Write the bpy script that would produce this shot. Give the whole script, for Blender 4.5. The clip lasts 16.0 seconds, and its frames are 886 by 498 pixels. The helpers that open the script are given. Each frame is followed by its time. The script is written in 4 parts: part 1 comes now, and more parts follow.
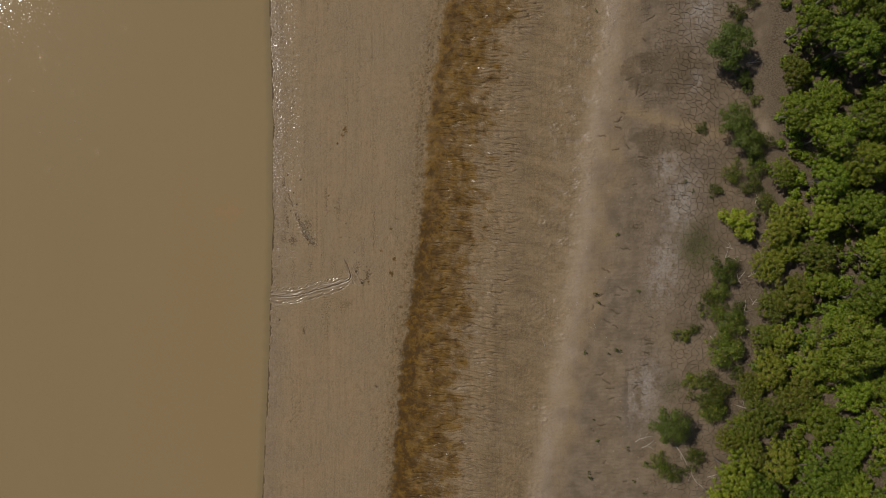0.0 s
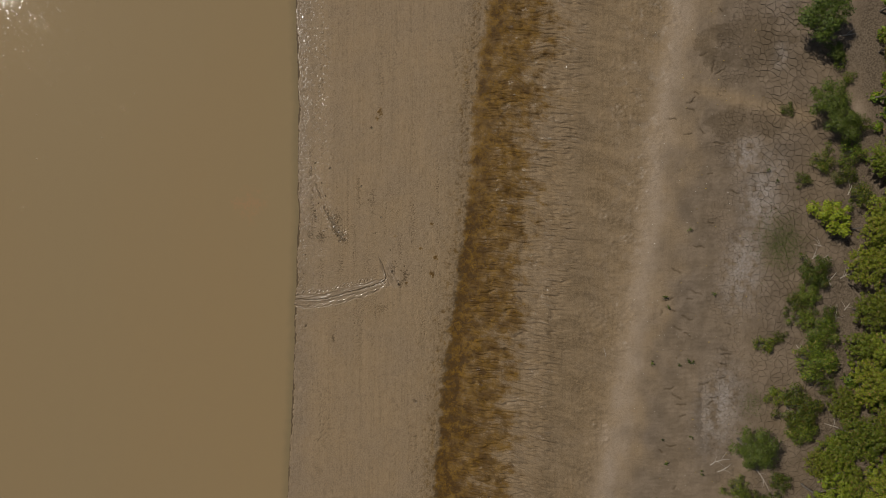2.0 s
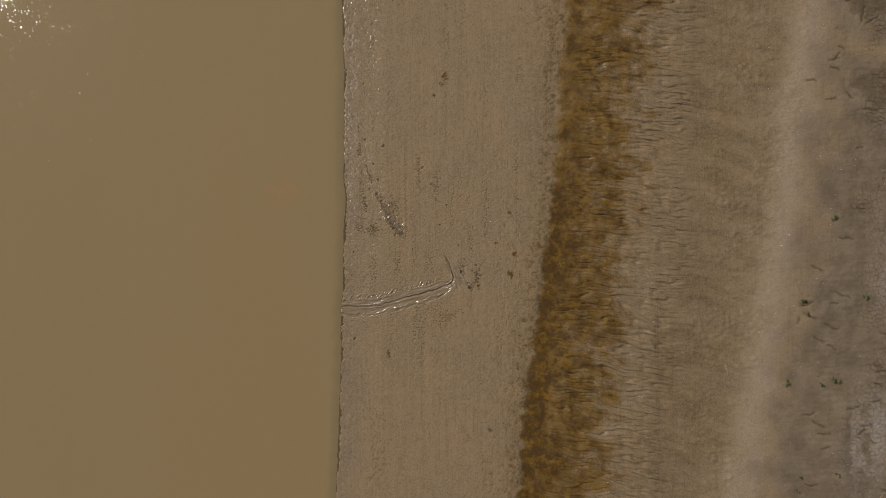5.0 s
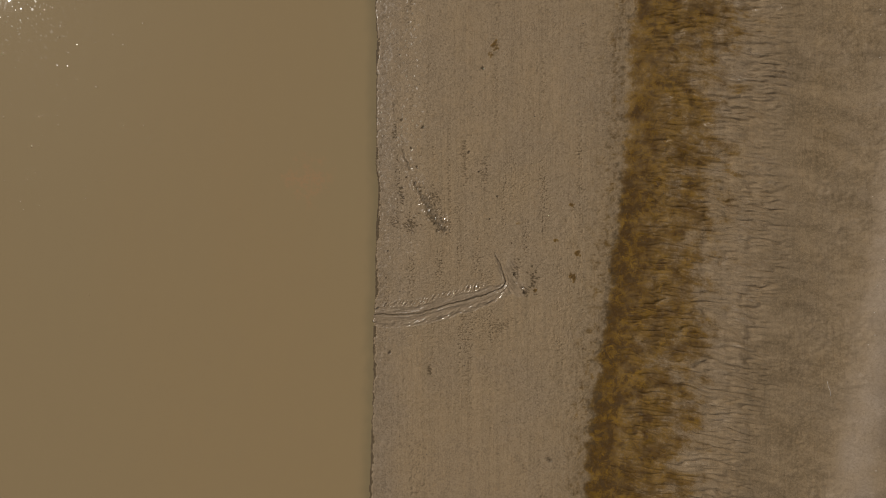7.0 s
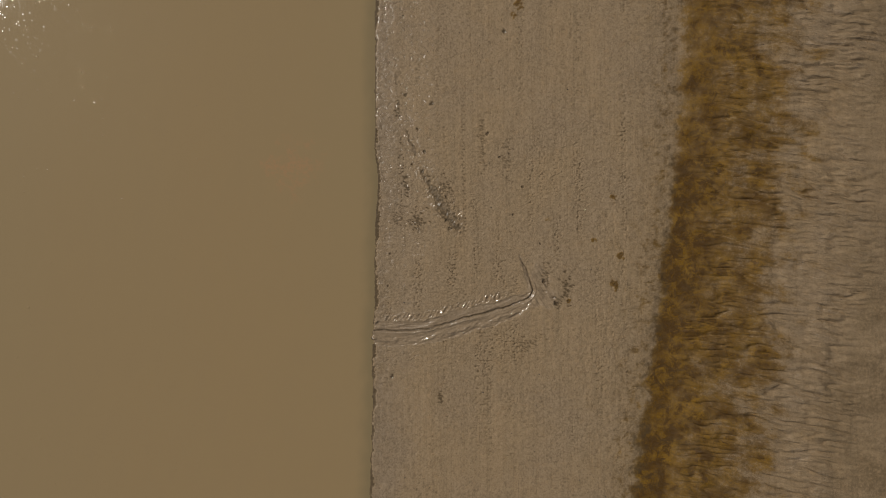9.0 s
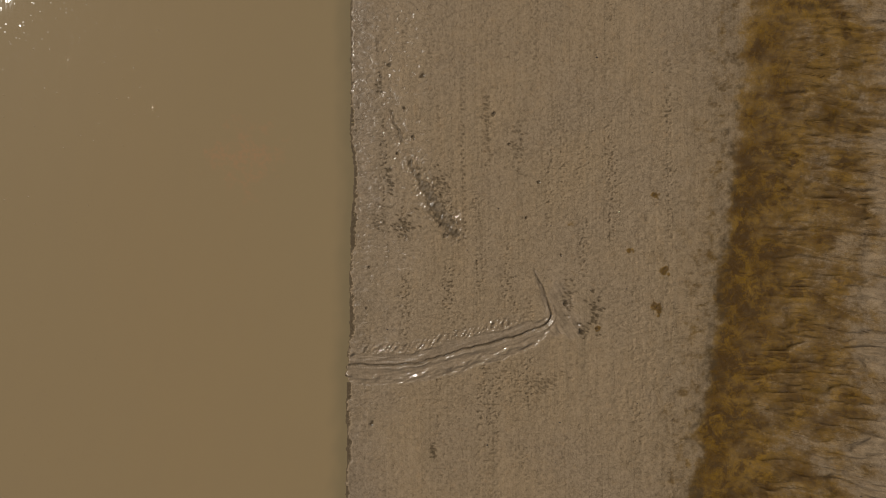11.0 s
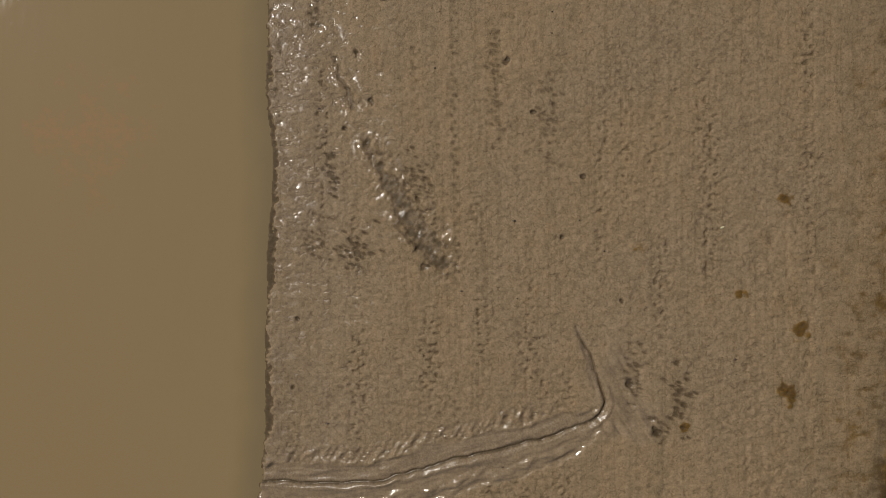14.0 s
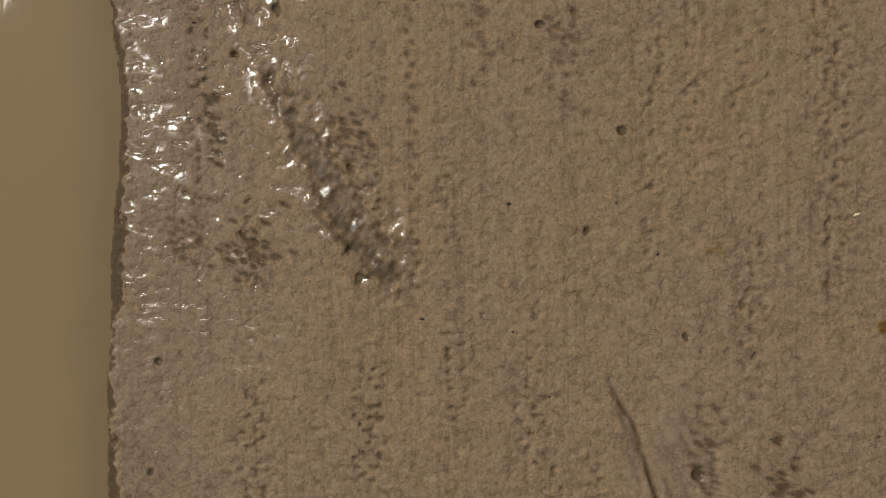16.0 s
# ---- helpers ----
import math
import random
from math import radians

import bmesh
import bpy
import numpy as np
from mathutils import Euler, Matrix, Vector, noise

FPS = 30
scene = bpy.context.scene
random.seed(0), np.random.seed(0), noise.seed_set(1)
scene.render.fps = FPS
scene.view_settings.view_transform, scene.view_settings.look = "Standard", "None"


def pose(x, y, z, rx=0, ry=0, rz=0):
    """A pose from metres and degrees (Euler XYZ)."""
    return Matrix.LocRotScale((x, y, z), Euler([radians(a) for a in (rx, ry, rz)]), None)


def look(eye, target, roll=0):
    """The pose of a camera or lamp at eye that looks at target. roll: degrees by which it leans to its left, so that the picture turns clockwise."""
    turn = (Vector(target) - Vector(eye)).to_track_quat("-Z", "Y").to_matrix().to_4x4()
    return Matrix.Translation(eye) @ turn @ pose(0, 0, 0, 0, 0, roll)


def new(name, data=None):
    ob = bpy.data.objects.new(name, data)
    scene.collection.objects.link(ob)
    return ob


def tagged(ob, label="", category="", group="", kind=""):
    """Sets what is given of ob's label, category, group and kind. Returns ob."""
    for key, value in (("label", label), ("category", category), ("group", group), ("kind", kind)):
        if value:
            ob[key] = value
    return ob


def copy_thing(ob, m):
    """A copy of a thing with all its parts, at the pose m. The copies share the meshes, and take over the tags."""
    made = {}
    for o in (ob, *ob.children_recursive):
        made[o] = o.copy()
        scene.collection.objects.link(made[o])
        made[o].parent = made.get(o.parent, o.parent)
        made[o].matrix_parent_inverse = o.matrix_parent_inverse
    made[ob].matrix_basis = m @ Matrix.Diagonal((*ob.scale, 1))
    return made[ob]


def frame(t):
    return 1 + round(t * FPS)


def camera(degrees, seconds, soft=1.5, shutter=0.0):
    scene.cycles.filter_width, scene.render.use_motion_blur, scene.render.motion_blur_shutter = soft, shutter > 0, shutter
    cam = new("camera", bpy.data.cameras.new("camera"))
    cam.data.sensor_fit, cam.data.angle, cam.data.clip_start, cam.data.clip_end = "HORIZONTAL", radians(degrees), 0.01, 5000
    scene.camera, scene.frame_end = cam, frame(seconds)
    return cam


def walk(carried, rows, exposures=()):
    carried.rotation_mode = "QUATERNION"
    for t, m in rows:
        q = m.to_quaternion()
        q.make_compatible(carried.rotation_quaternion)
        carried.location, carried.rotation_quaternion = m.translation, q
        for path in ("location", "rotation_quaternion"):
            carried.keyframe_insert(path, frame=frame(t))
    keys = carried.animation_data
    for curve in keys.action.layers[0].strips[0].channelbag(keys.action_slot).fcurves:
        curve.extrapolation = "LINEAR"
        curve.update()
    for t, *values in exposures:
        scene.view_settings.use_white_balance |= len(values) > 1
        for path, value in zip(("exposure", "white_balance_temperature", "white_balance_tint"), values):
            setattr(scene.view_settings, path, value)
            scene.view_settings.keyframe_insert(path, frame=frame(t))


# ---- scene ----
cam = camera(72.0, 16.0, soft=0.5)
# seconds, x, y, z, heading: the flight sinks straight down over the river bank
PATH = [
    (0.0, 0.000, 0.000, 54.950, 0.00),
    (0.5, -0.913, -0.050, 53.417, 0.04),
    (1.0, -1.848, -0.077, 51.907, 0.02),
    (1.5, -2.799, -0.118, 50.421, 0.03),
    (2.0, -3.722, -0.209, 48.919, 0.09),
    (2.5, -4.607, -0.301, 47.413, 0.12),
    (3.0, -5.470, -0.382, 45.918, 0.04),
    (3.5, -6.332, -0.430, 44.428, -0.10),
    (4.0, -7.204, -0.461, 42.929, -0.21),
    (6.5, -11.065, -0.604, 35.760, -0.33),
    (7.0, -11.659, -0.595, 34.301, -0.37),
    (7.5, -12.134, -0.567, 32.835, -0.40),
    (8.0, -12.304, -0.553, 31.397, -0.43),
    (8.5, -12.323, -0.534, 29.893, -0.47),
    (9.0, -12.277, -0.502, 28.379, -0.55),
    (11.5, -11.986, 0.097, 20.798, -0.44),
    (12.0, -11.933, 0.252, 19.324, -0.43),
    (12.5, -11.895, 0.416, 17.825, -0.42),
    (13.0, -11.797, 0.534, 16.325, -0.42),
    (13.5, -11.684, 0.663, 14.823, -0.44),
    (14.0, -11.564, 0.799, 13.349, -0.39),
    (14.5, -11.456, 0.851, 12.052, -0.35),
    (15.0, -11.290, 0.806, 10.717, -0.27),
    (15.3, -11.181, 0.794, 9.794, -0.23),
    (15.5, -11.102, 0.769, 9.236, -0.22),
    (15.8, -10.955, 0.807, 8.628, -0.22),
    (16.0, -10.895, 0.805, 8.312, -0.23),
]
walk(cam, [(t, pose(x, y, z, 0, 0, turn)) for t, x, y, z, turn in PATH])

# ---- daylight ----
SUN = Vector((-815, 470, 1079)).normalized()
world = bpy.data.worlds.new("sky")
scene.world = world
world.use_nodes = True
sky = world.node_tree.nodes.new("ShaderNodeTexSky")
sky.sky_type, sky.sun_disc = "NISHITA", False
sky.sun_elevation = math.asin(SUN.z)
sky.sun_rotation = math.atan2(SUN.x, SUN.y)
back = world.node_tree.nodes["Background"]
back.inputs["Strength"].default_value = 0.05
world.node_tree.links.new(sky.outputs[0], back.inputs[0])
sun = new("sun", bpy.data.lights.new("sun", "SUN"))
sun.data.energy, sun.data.angle, sun.data.color = 3.75, radians(0.53), (1.0, 0.95, 0.87)
sun.matrix_world = look(SUN * 200, (0, 0, 0))
scene.view_settings.exposure = 0.0


# ---- material helpers ----
class Nodes:
    """A node material under construction."""

    def __init__(self, name):
        self.mat = bpy.data.materials.new(name)
        self.mat.use_nodes = True
        self.tree = self.mat.node_tree
        self.bsdf = self.tree.nodes["Principled BSDF"]
        self.out = self.tree.nodes["Material Output"]
        self.place = self.add("ShaderNodeNewGeometry").outputs["Position"]

    def add(self, kind):
        return self.tree.nodes.new(kind)

    def link(self, a, b):
        self.tree.links.new(a, b)

    def put(self, socket, value):
        if isinstance(value, bpy.types.NodeSocket):
            self.link(value, socket)
        elif isinstance(value, (tuple, list)) and len(value) == 3 and socket.type == "RGBA":
            socket.default_value = (*value, 1)
        else:
            socket.default_value = value

    def noise(self, scale, detail=3.0, rough=0.5, stretch=None, where=None, warp=0.0):
        n = self.add("ShaderNodeTexNoise")
        n.inputs["Scale"].default_value, n.inputs["Detail"].default_value = scale, detail
        n.inputs["Roughness"].default_value, n.inputs["Distortion"].default_value = rough, warp
        v = where or self.place
        if stretch:
            m = self.add("ShaderNodeVectorMath")
            m.operation = "MULTIPLY"
            self.link(v, m.inputs[0])
            m.inputs[1].default_value = stretch
            v = m.outputs[0]
        self.link(v, n.inputs["Vector"])
        return n.outputs["Fac"]

    def math(self, op, a, b=0.0):
        m = self.add("ShaderNodeMath")
        m.operation = op
        self.put(m.inputs[0], a)
        self.put(m.inputs[1], b)
        return m.outputs[0]

    def span(self, value, low, high, to_low=0.0, to_high=1.0):
        m = self.add("ShaderNodeMapRange")
        m.interpolation_type = "SMOOTHSTEP"
        for socket, v in zip(m.inputs, (value, low, high, to_low, to_high)):
            self.put(socket, v)
        return m.outputs[0]

    def mix(self, fac, a, b, blend="MIX"):
        m = self.add("ShaderNodeMix")
        m.data_type, m.blend_type = "RGBA", blend
        self.put(m.inputs[0], fac)
        self.put(m.inputs[6], a)
        self.put(m.inputs[7], b)
        return m.outputs[2]

    def attribute(self, name):
        a = self.add("ShaderNodeAttribute")
        a.attribute_name = name
        return a.outputs["Fac"]

    def bump(self, height, strength, distance, under=None):
        b = self.add("ShaderNodeBump")
        b.inputs["Strength"].default_value, b.inputs["Distance"].default_value = strength, distance
        self.put(b.inputs["Height"], height)
        if under:
            self.link(under, b.inputs["Normal"])
        return b.outputs[0]

    def finish(self, color, rough, normal=None, **more):
        self.put(self.bsdf.inputs["Base Color"], color)
        self.put(self.bsdf.inputs["Roughness"], rough)
        if normal:
            self.link(normal, self.bsdf.inputs["Normal"])
        for key, value in more.items():
            self.put(self.bsdf.inputs[key.replace("_", " ")], value)
        return self.mat


# ---- materials ----
def mud_material():
    n = Nodes("tidal_mud")
    algae, wet, pale = n.attribute("algae"), n.attribute("wet"), n.attribute("pale")
    dry, litter, salt = n.attribute("dry"), n.attribute("litter"), n.attribute("salt")
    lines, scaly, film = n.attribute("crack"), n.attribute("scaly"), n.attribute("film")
    grain = n.noise(26, 5, 0.72)
    clot = n.noise(9, 4, 0.6)
    patch = n.noise(0.35, 3, 0.5)
    streak = n.noise(1.0, 3, 0.6, stretch=(5.0, 0.16, 1.0))
    mud = n.mix(n.span(streak, 0.3, 0.7), (0.216, 0.152, 0.086), (0.243, 0.167, 0.092))
    mud = n.mix(n.span(patch, 0.35, 0.7), mud, (0.226, 0.161, 0.096))
    lines_along = n.noise(1.0, 3, 0.7, stretch=(13.0, 0.3, 1.0))
    mud = n.mix(n.span(lines_along, 0.5, 0.68, 0.0, 0.3), mud, (0.105, 0.070, 0.036))
    mottle = n.noise(2.3, 5, 0.72)
    mud = n.mix(n.span(mottle, 0.52, 0.7, 0.0, 0.35), mud, (0.115, 0.080, 0.044))
    mud = n.mix(n.span(mottle, 0.48, 0.32, 0.0, 0.3), mud, (0.268, 0.192, 0.116))
    orange = n.noise(4.5, 3, 0.6)
    mud = n.mix(n.span(orange, 0.52, 0.75, 0, 0.35), mud, (0.218, 0.134, 0.064))
    fleck = n.noise(19, 4, 0.68, stretch=(1.0, 1.6, 1.0), warp=0.9)
    mud = n.mix(n.span(fleck, 0.58, 0.67, 0.0, 0.55), mud, (0.062, 0.042, 0.022))
    mud = n.mix(n.span(fleck, 0.45, 0.37, 0.0, 0.5), mud, (0.270, 0.194, 0.116))
    dash = n.noise(46, 3, 0.6, stretch=(1.0, 1.9, 1.0), warp=0.5)
    mud = n.mix(n.span(dash, 0.6, 0.7, 0.0, 0.5), mud, (0.060, 0.042, 0.024))
    mud = n.mix(n.span(dash, 0.40, 0.32, 0.0, 0.4), mud, (0.285, 0.205, 0.125))
    thin = n.mix(n.span(n.noise(1.1, 6, 0.68, warp=0.4), 0.34, 0.66), (0.072, 0.034, 0.003), (0.150, 0.077, 0.006))
    thin = n.mix(n.span(n.noise(5.5, 4, 0.7), 0.54, 0.72, 0.0, 0.35), thin, (0.168, 0.100, 0.026))
    growth = n.mix(n.span(n.math("ADD", algae, n.span(n.noise(2.3, 6, 0.75, warp=0.5), 0.32, 0.68, -0.3, 0.3)), 0.7, 1.2), thin, (0.048, 0.022, 0.003))
    ragged = n.noise(7.5, 5, 0.72)
    rough_edge = n.math("ADD", algae, n.span(ragged, 0.2, 0.8, -0.3, 0.3))
    algae = n.math("ADD", n.math("MULTIPLY", algae, 0.45), n.math("MULTIPLY", n.span(rough_edge, 0.2, 0.75), 0.53))
    wet = n.math("MULTIPLY", wet, n.span(ragged, 0.25, 0.7, 0.55, 1.3))
    mud = n.mix(algae, mud, growth)
    mud = n.mix(pale, mud, (0.252, 0.192, 0.135))
    soil = n.mix(n.span(n.noise(0.9, 4, 0.55), 0.35, 0.65), (0.100, 0.076, 0.053), (0.150, 0.114, 0.081))
    mud = n.mix(dry, mud, soil)
    mud = n.mix(n.math("MULTIPLY", salt, n.span(n.noise(5, 5, 0.7), 0.34, 0.62, 0.45, 1.0)), mud, (0.255, 0.217, 0.185))
    leafy = n.mix(n.span(clot, 0.35, 0.65), (0.055, 0.041, 0.027), (0.150, 0.116, 0.082))
    mud = n.mix(litter, mud, leafy)
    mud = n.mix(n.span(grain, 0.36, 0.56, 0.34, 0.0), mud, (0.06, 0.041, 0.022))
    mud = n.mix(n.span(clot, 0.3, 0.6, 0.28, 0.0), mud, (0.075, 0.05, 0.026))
    mud = n.mix(n.span(wet, 0.0, 1.0, 0.0, 0.85), mud, (0.052, 0.035, 0.017))
    # shade in the cracks put into the colour, along with their moist mud
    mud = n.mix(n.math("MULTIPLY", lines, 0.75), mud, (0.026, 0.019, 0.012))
    rough = n.span(film, 0.1, 0.7, 0.6, 0.07)
    rough = n.math("ADD", rough, n.span(grain, 0.3, 0.7, -0.02, 0.05))
    # overlapping flat lumps, as the ebb leaves them
    bend = n.add("ShaderNodeVectorMath")
    bend.operation = "MULTIPLY_ADD"
    warp = n.add("ShaderNodeTexNoise")
    warp.inputs["Scale"].default_value, warp.inputs["Detail"].default_value = 8.0, 3.0
    n.link(n.place, warp.inputs["Vector"])
    n.link(warp.outputs["Color"], bend.inputs[0])
    bend.inputs[1].default_value = (0.30, 0.24, 0.0)
    n.link(n.place, bend.inputs[2])
    clods = n.add("ShaderNodeTexVoronoi")
    clods.voronoi_dimensions = "2D"
    clods.inputs["Scale"].default_value = 11.5
    n.link(bend.outputs[0], clods.inputs["Vector"])
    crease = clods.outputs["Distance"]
    # creases between the lumps darkened: their shade put into the colour
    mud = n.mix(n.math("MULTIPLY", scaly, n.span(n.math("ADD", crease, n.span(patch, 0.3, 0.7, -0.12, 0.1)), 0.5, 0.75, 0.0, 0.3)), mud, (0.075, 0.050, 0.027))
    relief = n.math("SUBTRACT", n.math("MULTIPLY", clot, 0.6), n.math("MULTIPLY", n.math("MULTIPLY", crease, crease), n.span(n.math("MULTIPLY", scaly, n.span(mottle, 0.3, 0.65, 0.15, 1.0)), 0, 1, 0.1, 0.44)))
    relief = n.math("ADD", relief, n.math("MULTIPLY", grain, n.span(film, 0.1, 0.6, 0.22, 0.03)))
    relief = n.math("MULTIPLY", relief, n.span(film, 0.1, 0.8, 1.0, 0.12))
    ripple = n.noise(14, 1.0, 0.5, stretch=(0.8, 1.6, 1.0), warp=0.5)
    relief = n.math("ADD", relief, n.math("MULTIPLY", n.math("SUBTRACT", ripple, 0.5), n.span(film, 0.62, 0.95, 0.0, 1.4)))
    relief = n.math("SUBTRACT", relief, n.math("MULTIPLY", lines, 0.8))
    # fine runnels that follow the fall of the slope
    fall = n.add("ShaderNodeMapping")
    fall.vector_type = "TEXTURE"
    fall.inputs["Rotation"].default_value = (0, 0, -0.254)
    fall.inputs["Scale"].default_value = (1.3, 0.30, 1.0)
    n.link(n.place, fall.inputs["Vector"])
    thread = n.noise(1.0, 5, 0.62, where=fall.outputs[0], warp=0.5)
    channel = n.math("MULTIPLY", n.math("ABSOLUTE", n.math("SUBTRACT", thread, 0.5)), 6.0)
    channel = n.math("MINIMUM", channel, 1.0)
    rill = n.attribute("rill")
    # runnel beds coloured darker too, ridge shade put into the mud colour
    mud = n.mix(n.math("MULTIPLY", rill, n.span(channel, 0.0, 0.35, 0.16, 0.0)), mud, (0.060, 0.042, 0.026))
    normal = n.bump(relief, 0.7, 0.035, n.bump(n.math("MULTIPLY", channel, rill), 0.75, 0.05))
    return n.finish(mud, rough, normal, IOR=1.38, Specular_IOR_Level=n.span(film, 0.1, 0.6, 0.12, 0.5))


def water_material():
    n = Nodes("river_water")
    silt = n.noise(0.045, 2, 0.45, stretch=(1.6, 0.5, 1))
    color = n.mix(n.span(silt, 0.3, 0.7), (0.213, 0.1465, 0.0705), (0.208, 0.148, 0.0735))
    fine = n.noise(0.9, 4, 0.6, stretch=(1.3, 0.7, 1))
    color = n.mix(n.span(fine, 0.35, 0.75, 0, 0.25), color, (0.202, 0.141, 0.072))
    # a bar of silt that lies just under the surface
    gap = n.add("ShaderNodeVectorMath")
    gap.operation = "DISTANCE"
    n.link(n.place, gap.inputs[0])
    gap.inputs[1].default_value = (-19.3, 3.4, 0)
    edge = n.math("ADD", gap.outputs["Value"], n.span(n.noise(1.6, 5, 0.65), 0.2, 0.8, -1.3, 1.3))
    blotch = n.math("MULTIPLY", n.span(edge, 1.5, 0.2), n.span(n.noise(6, 5, 0.7), 0.38, 0.6))
    color = n.mix(n.math("MULTIPLY", blotch, 0.6), color, (0.262, 0.146, 0.070))
    color = n.mix(n.math("MULTIPLY", n.attribute("shallow"), 0.5), color, (0.118, 0.094, 0.050))
    # scattered wavelets on otherwise calm water
    split = n.add("ShaderNodeSeparateXYZ")
    n.link(n.place, split.inputs[0])
    relief, ruffled = None, None
    # short and weak close to the calm bank, longer on the open river
    for scale, low, tall, inner, outer in ((1.9, 0.18, 0.0150, -23.0, -33.0), (4.6, 0.2, 0.0068, -18.0, -25.0)):
        cell = n.add("ShaderNodeTexVoronoi")
        cell.inputs["Scale"].default_value = scale
        n.link(n.place, cell.inputs["Vector"])
        tint = n.add("ShaderNodeSeparateColor")
        n.link(cell.outputs["Color"], tint.inputs[0])
        open_water = n.span(split.outputs[0], inner, outer)
        size = n.math("MULTIPLY", n.math("POWER", tint.outputs[0], 6.0), open_water)
        dome = n.math("MULTIPLY", n.span(cell.outputs["Distance"], low, 0.0), size)
        high = n.math("MULTIPLY", dome, tall)
        crest = n.math("MULTIPLY", n.span(cell.outputs["Distance"], low, low * 0.8), open_water)
        relief = n.math("ADD", relief, high) if relief else high
        ruffled = n.math("MAXIMUM", ruffled, crest) if ruffled else crest
    swell = n.math("ADD", n.noise(1.1, 2, 0.5, stretch=(1.0, 0.6, 1)), n.math("MULTIPLY", n.noise(3.4, 2, 0.5, stretch=(1.6, 0.45, 1)), 0.3))
    normal = n.bump(relief, 1.0, 1.0, n.bump(swell, 1.0, 0.006))
    return n.finish(color, n.span(ruffled, 0, 1, 0.02, 0.07), normal, IOR=1.33)


def leaf_material(name, dark, light, dry=(0.16, 0.11, 0.03), share=0.06):
    n = Nodes(name)
    each = n.add("ShaderNodeNewGeometry").outputs["Random Per Island"]
    tree = n.add("ShaderNodeObjectInfo").outputs["Random"]
    color = n.mix(each, dark, light)
    color = n.mix(n.math("GREATER_THAN", each, 1 - share), color, dry)
    tone = n.add("ShaderNodeHueSaturation")
    n.link(color, tone.inputs["Color"])
    n.link(n.span(tree, 0, 1, 0.488, 0.505), tone.inputs["Hue"])
    n.link(n.span(n.math("FRACT", n.math("MULTIPLY", tree, 7.3)), 0, 1, 0.74, 1.30), tone.inputs["Value"])
    color = tone.outputs[0]
    n.finish(color, 0.55, None, IOR=1.4, Specular_IOR_Level=0.3)
    thin = n.add("ShaderNodeBsdfTranslucent")
    n.link(color, thin.inputs["Color"])
    blend = n.add("ShaderNodeMixShader")
    blend.inputs[0].default_value = 0.12
    n.link(n.bsdf.outputs[0], blend.inputs[1])
    n.link(thin.outputs[0], blend.inputs[2])
    n.link(blend.outputs[0], n.out.inputs["Surface"])
    return n.mat


def wood_material(name, dark, light):
    n = Nodes(name)
    here = n.add("ShaderNodeTexCoord").outputs["Object"]
    fibre = n.noise(14, 4, 0.6, stretch=(1, 1, 0.25), where=here)
    color = n.mix(n.span(fibre, 0.3, 0.7), dark, light)
    return n.finish(color, 0.8, n.bump(fibre, 0.6, 0.02))


MUD, WATER = mud_material(), water_material()
LEAF_MANGROVE = leaf_material("mangrove_leaf", (0.019, 0.042, 0.002), (0.140, 0.182, 0.009))
LEAF_OLIVE = leaf_material("olive_leaf", (0.040, 0.060, 0.004), (0.150, 0.168, 0.011), (0.16, 0.11, 0.03), 0.1)
LEAF_BRIGHT = leaf_material("bright_leaf", (0.072, 0.104, 0.006), (0.176, 0.208, 0.012))
LEAF_SHRUB = leaf_material("shrub_leaf", (0.016, 0.030, 0.003), (0.108, 0.130, 0.009))
LEAF_FINE = leaf_material("fine_leaf", (0.026, 0.043, 0.006), (0.074, 0.096, 0.011), (0.10, 0.10, 0.04), 0.05)
BARK = wood_material("grey_bark", (0.06, 0.05, 0.04), (0.17, 0.14, 0.11))
DEADWOOD = wood_material("bleached_deadwood", (0.16, 0.13, 0.10), (0.34, 0.29, 0.23))


# ---- smooth random fields ----
def field(x, y, seed=0):
    """Gradient noise of about -1 to 1 over arrays of places."""
    x, y = np.broadcast_arrays(np.asarray(x, float), np.asarray(y, float))
    ix, iy = np.floor(x).astype(np.int64), np.floor(y).astype(np.int64)
    fx, fy = x - ix, y - iy

    def corner(cx, cy):
        h = ((ix + cx) * 374761393 + (iy + cy) * 668265263 + seed * 974634541) & 0x7FFFFFFF
        h = ((h ^ (h >> 13)) * 1274126177) & 0x7FFFFFFF
        a = ((h ^ (h >> 16)) & 1023) * (math.tau / 1024)
        return np.cos(a) * (fx - cx) + np.sin(a) * (fy - cy)

    u, v = fx * fx * fx * (fx * (fx * 6 - 15) + 10), fy * fy * fy * (fy * (fy * 6 - 15) + 10)
    low = corner(0, 0) * (1 - u) + corner(1, 0) * u
    high = corner(0, 1) * (1 - u) + corner(1, 1) * u
    return (low * (1 - v) + high * v) * 1.5


def layers(x, y, count, seed=0, fall=0.5):
    return sum(field(x * 2 ** k, y * 2 ** k, seed + 17 * k) * fall ** k for k in range(count))


def step(low, high, v):
    t = np.clip((v - low) / (high - low), 0, 1)
    return t * t * (3 - 2 * t)


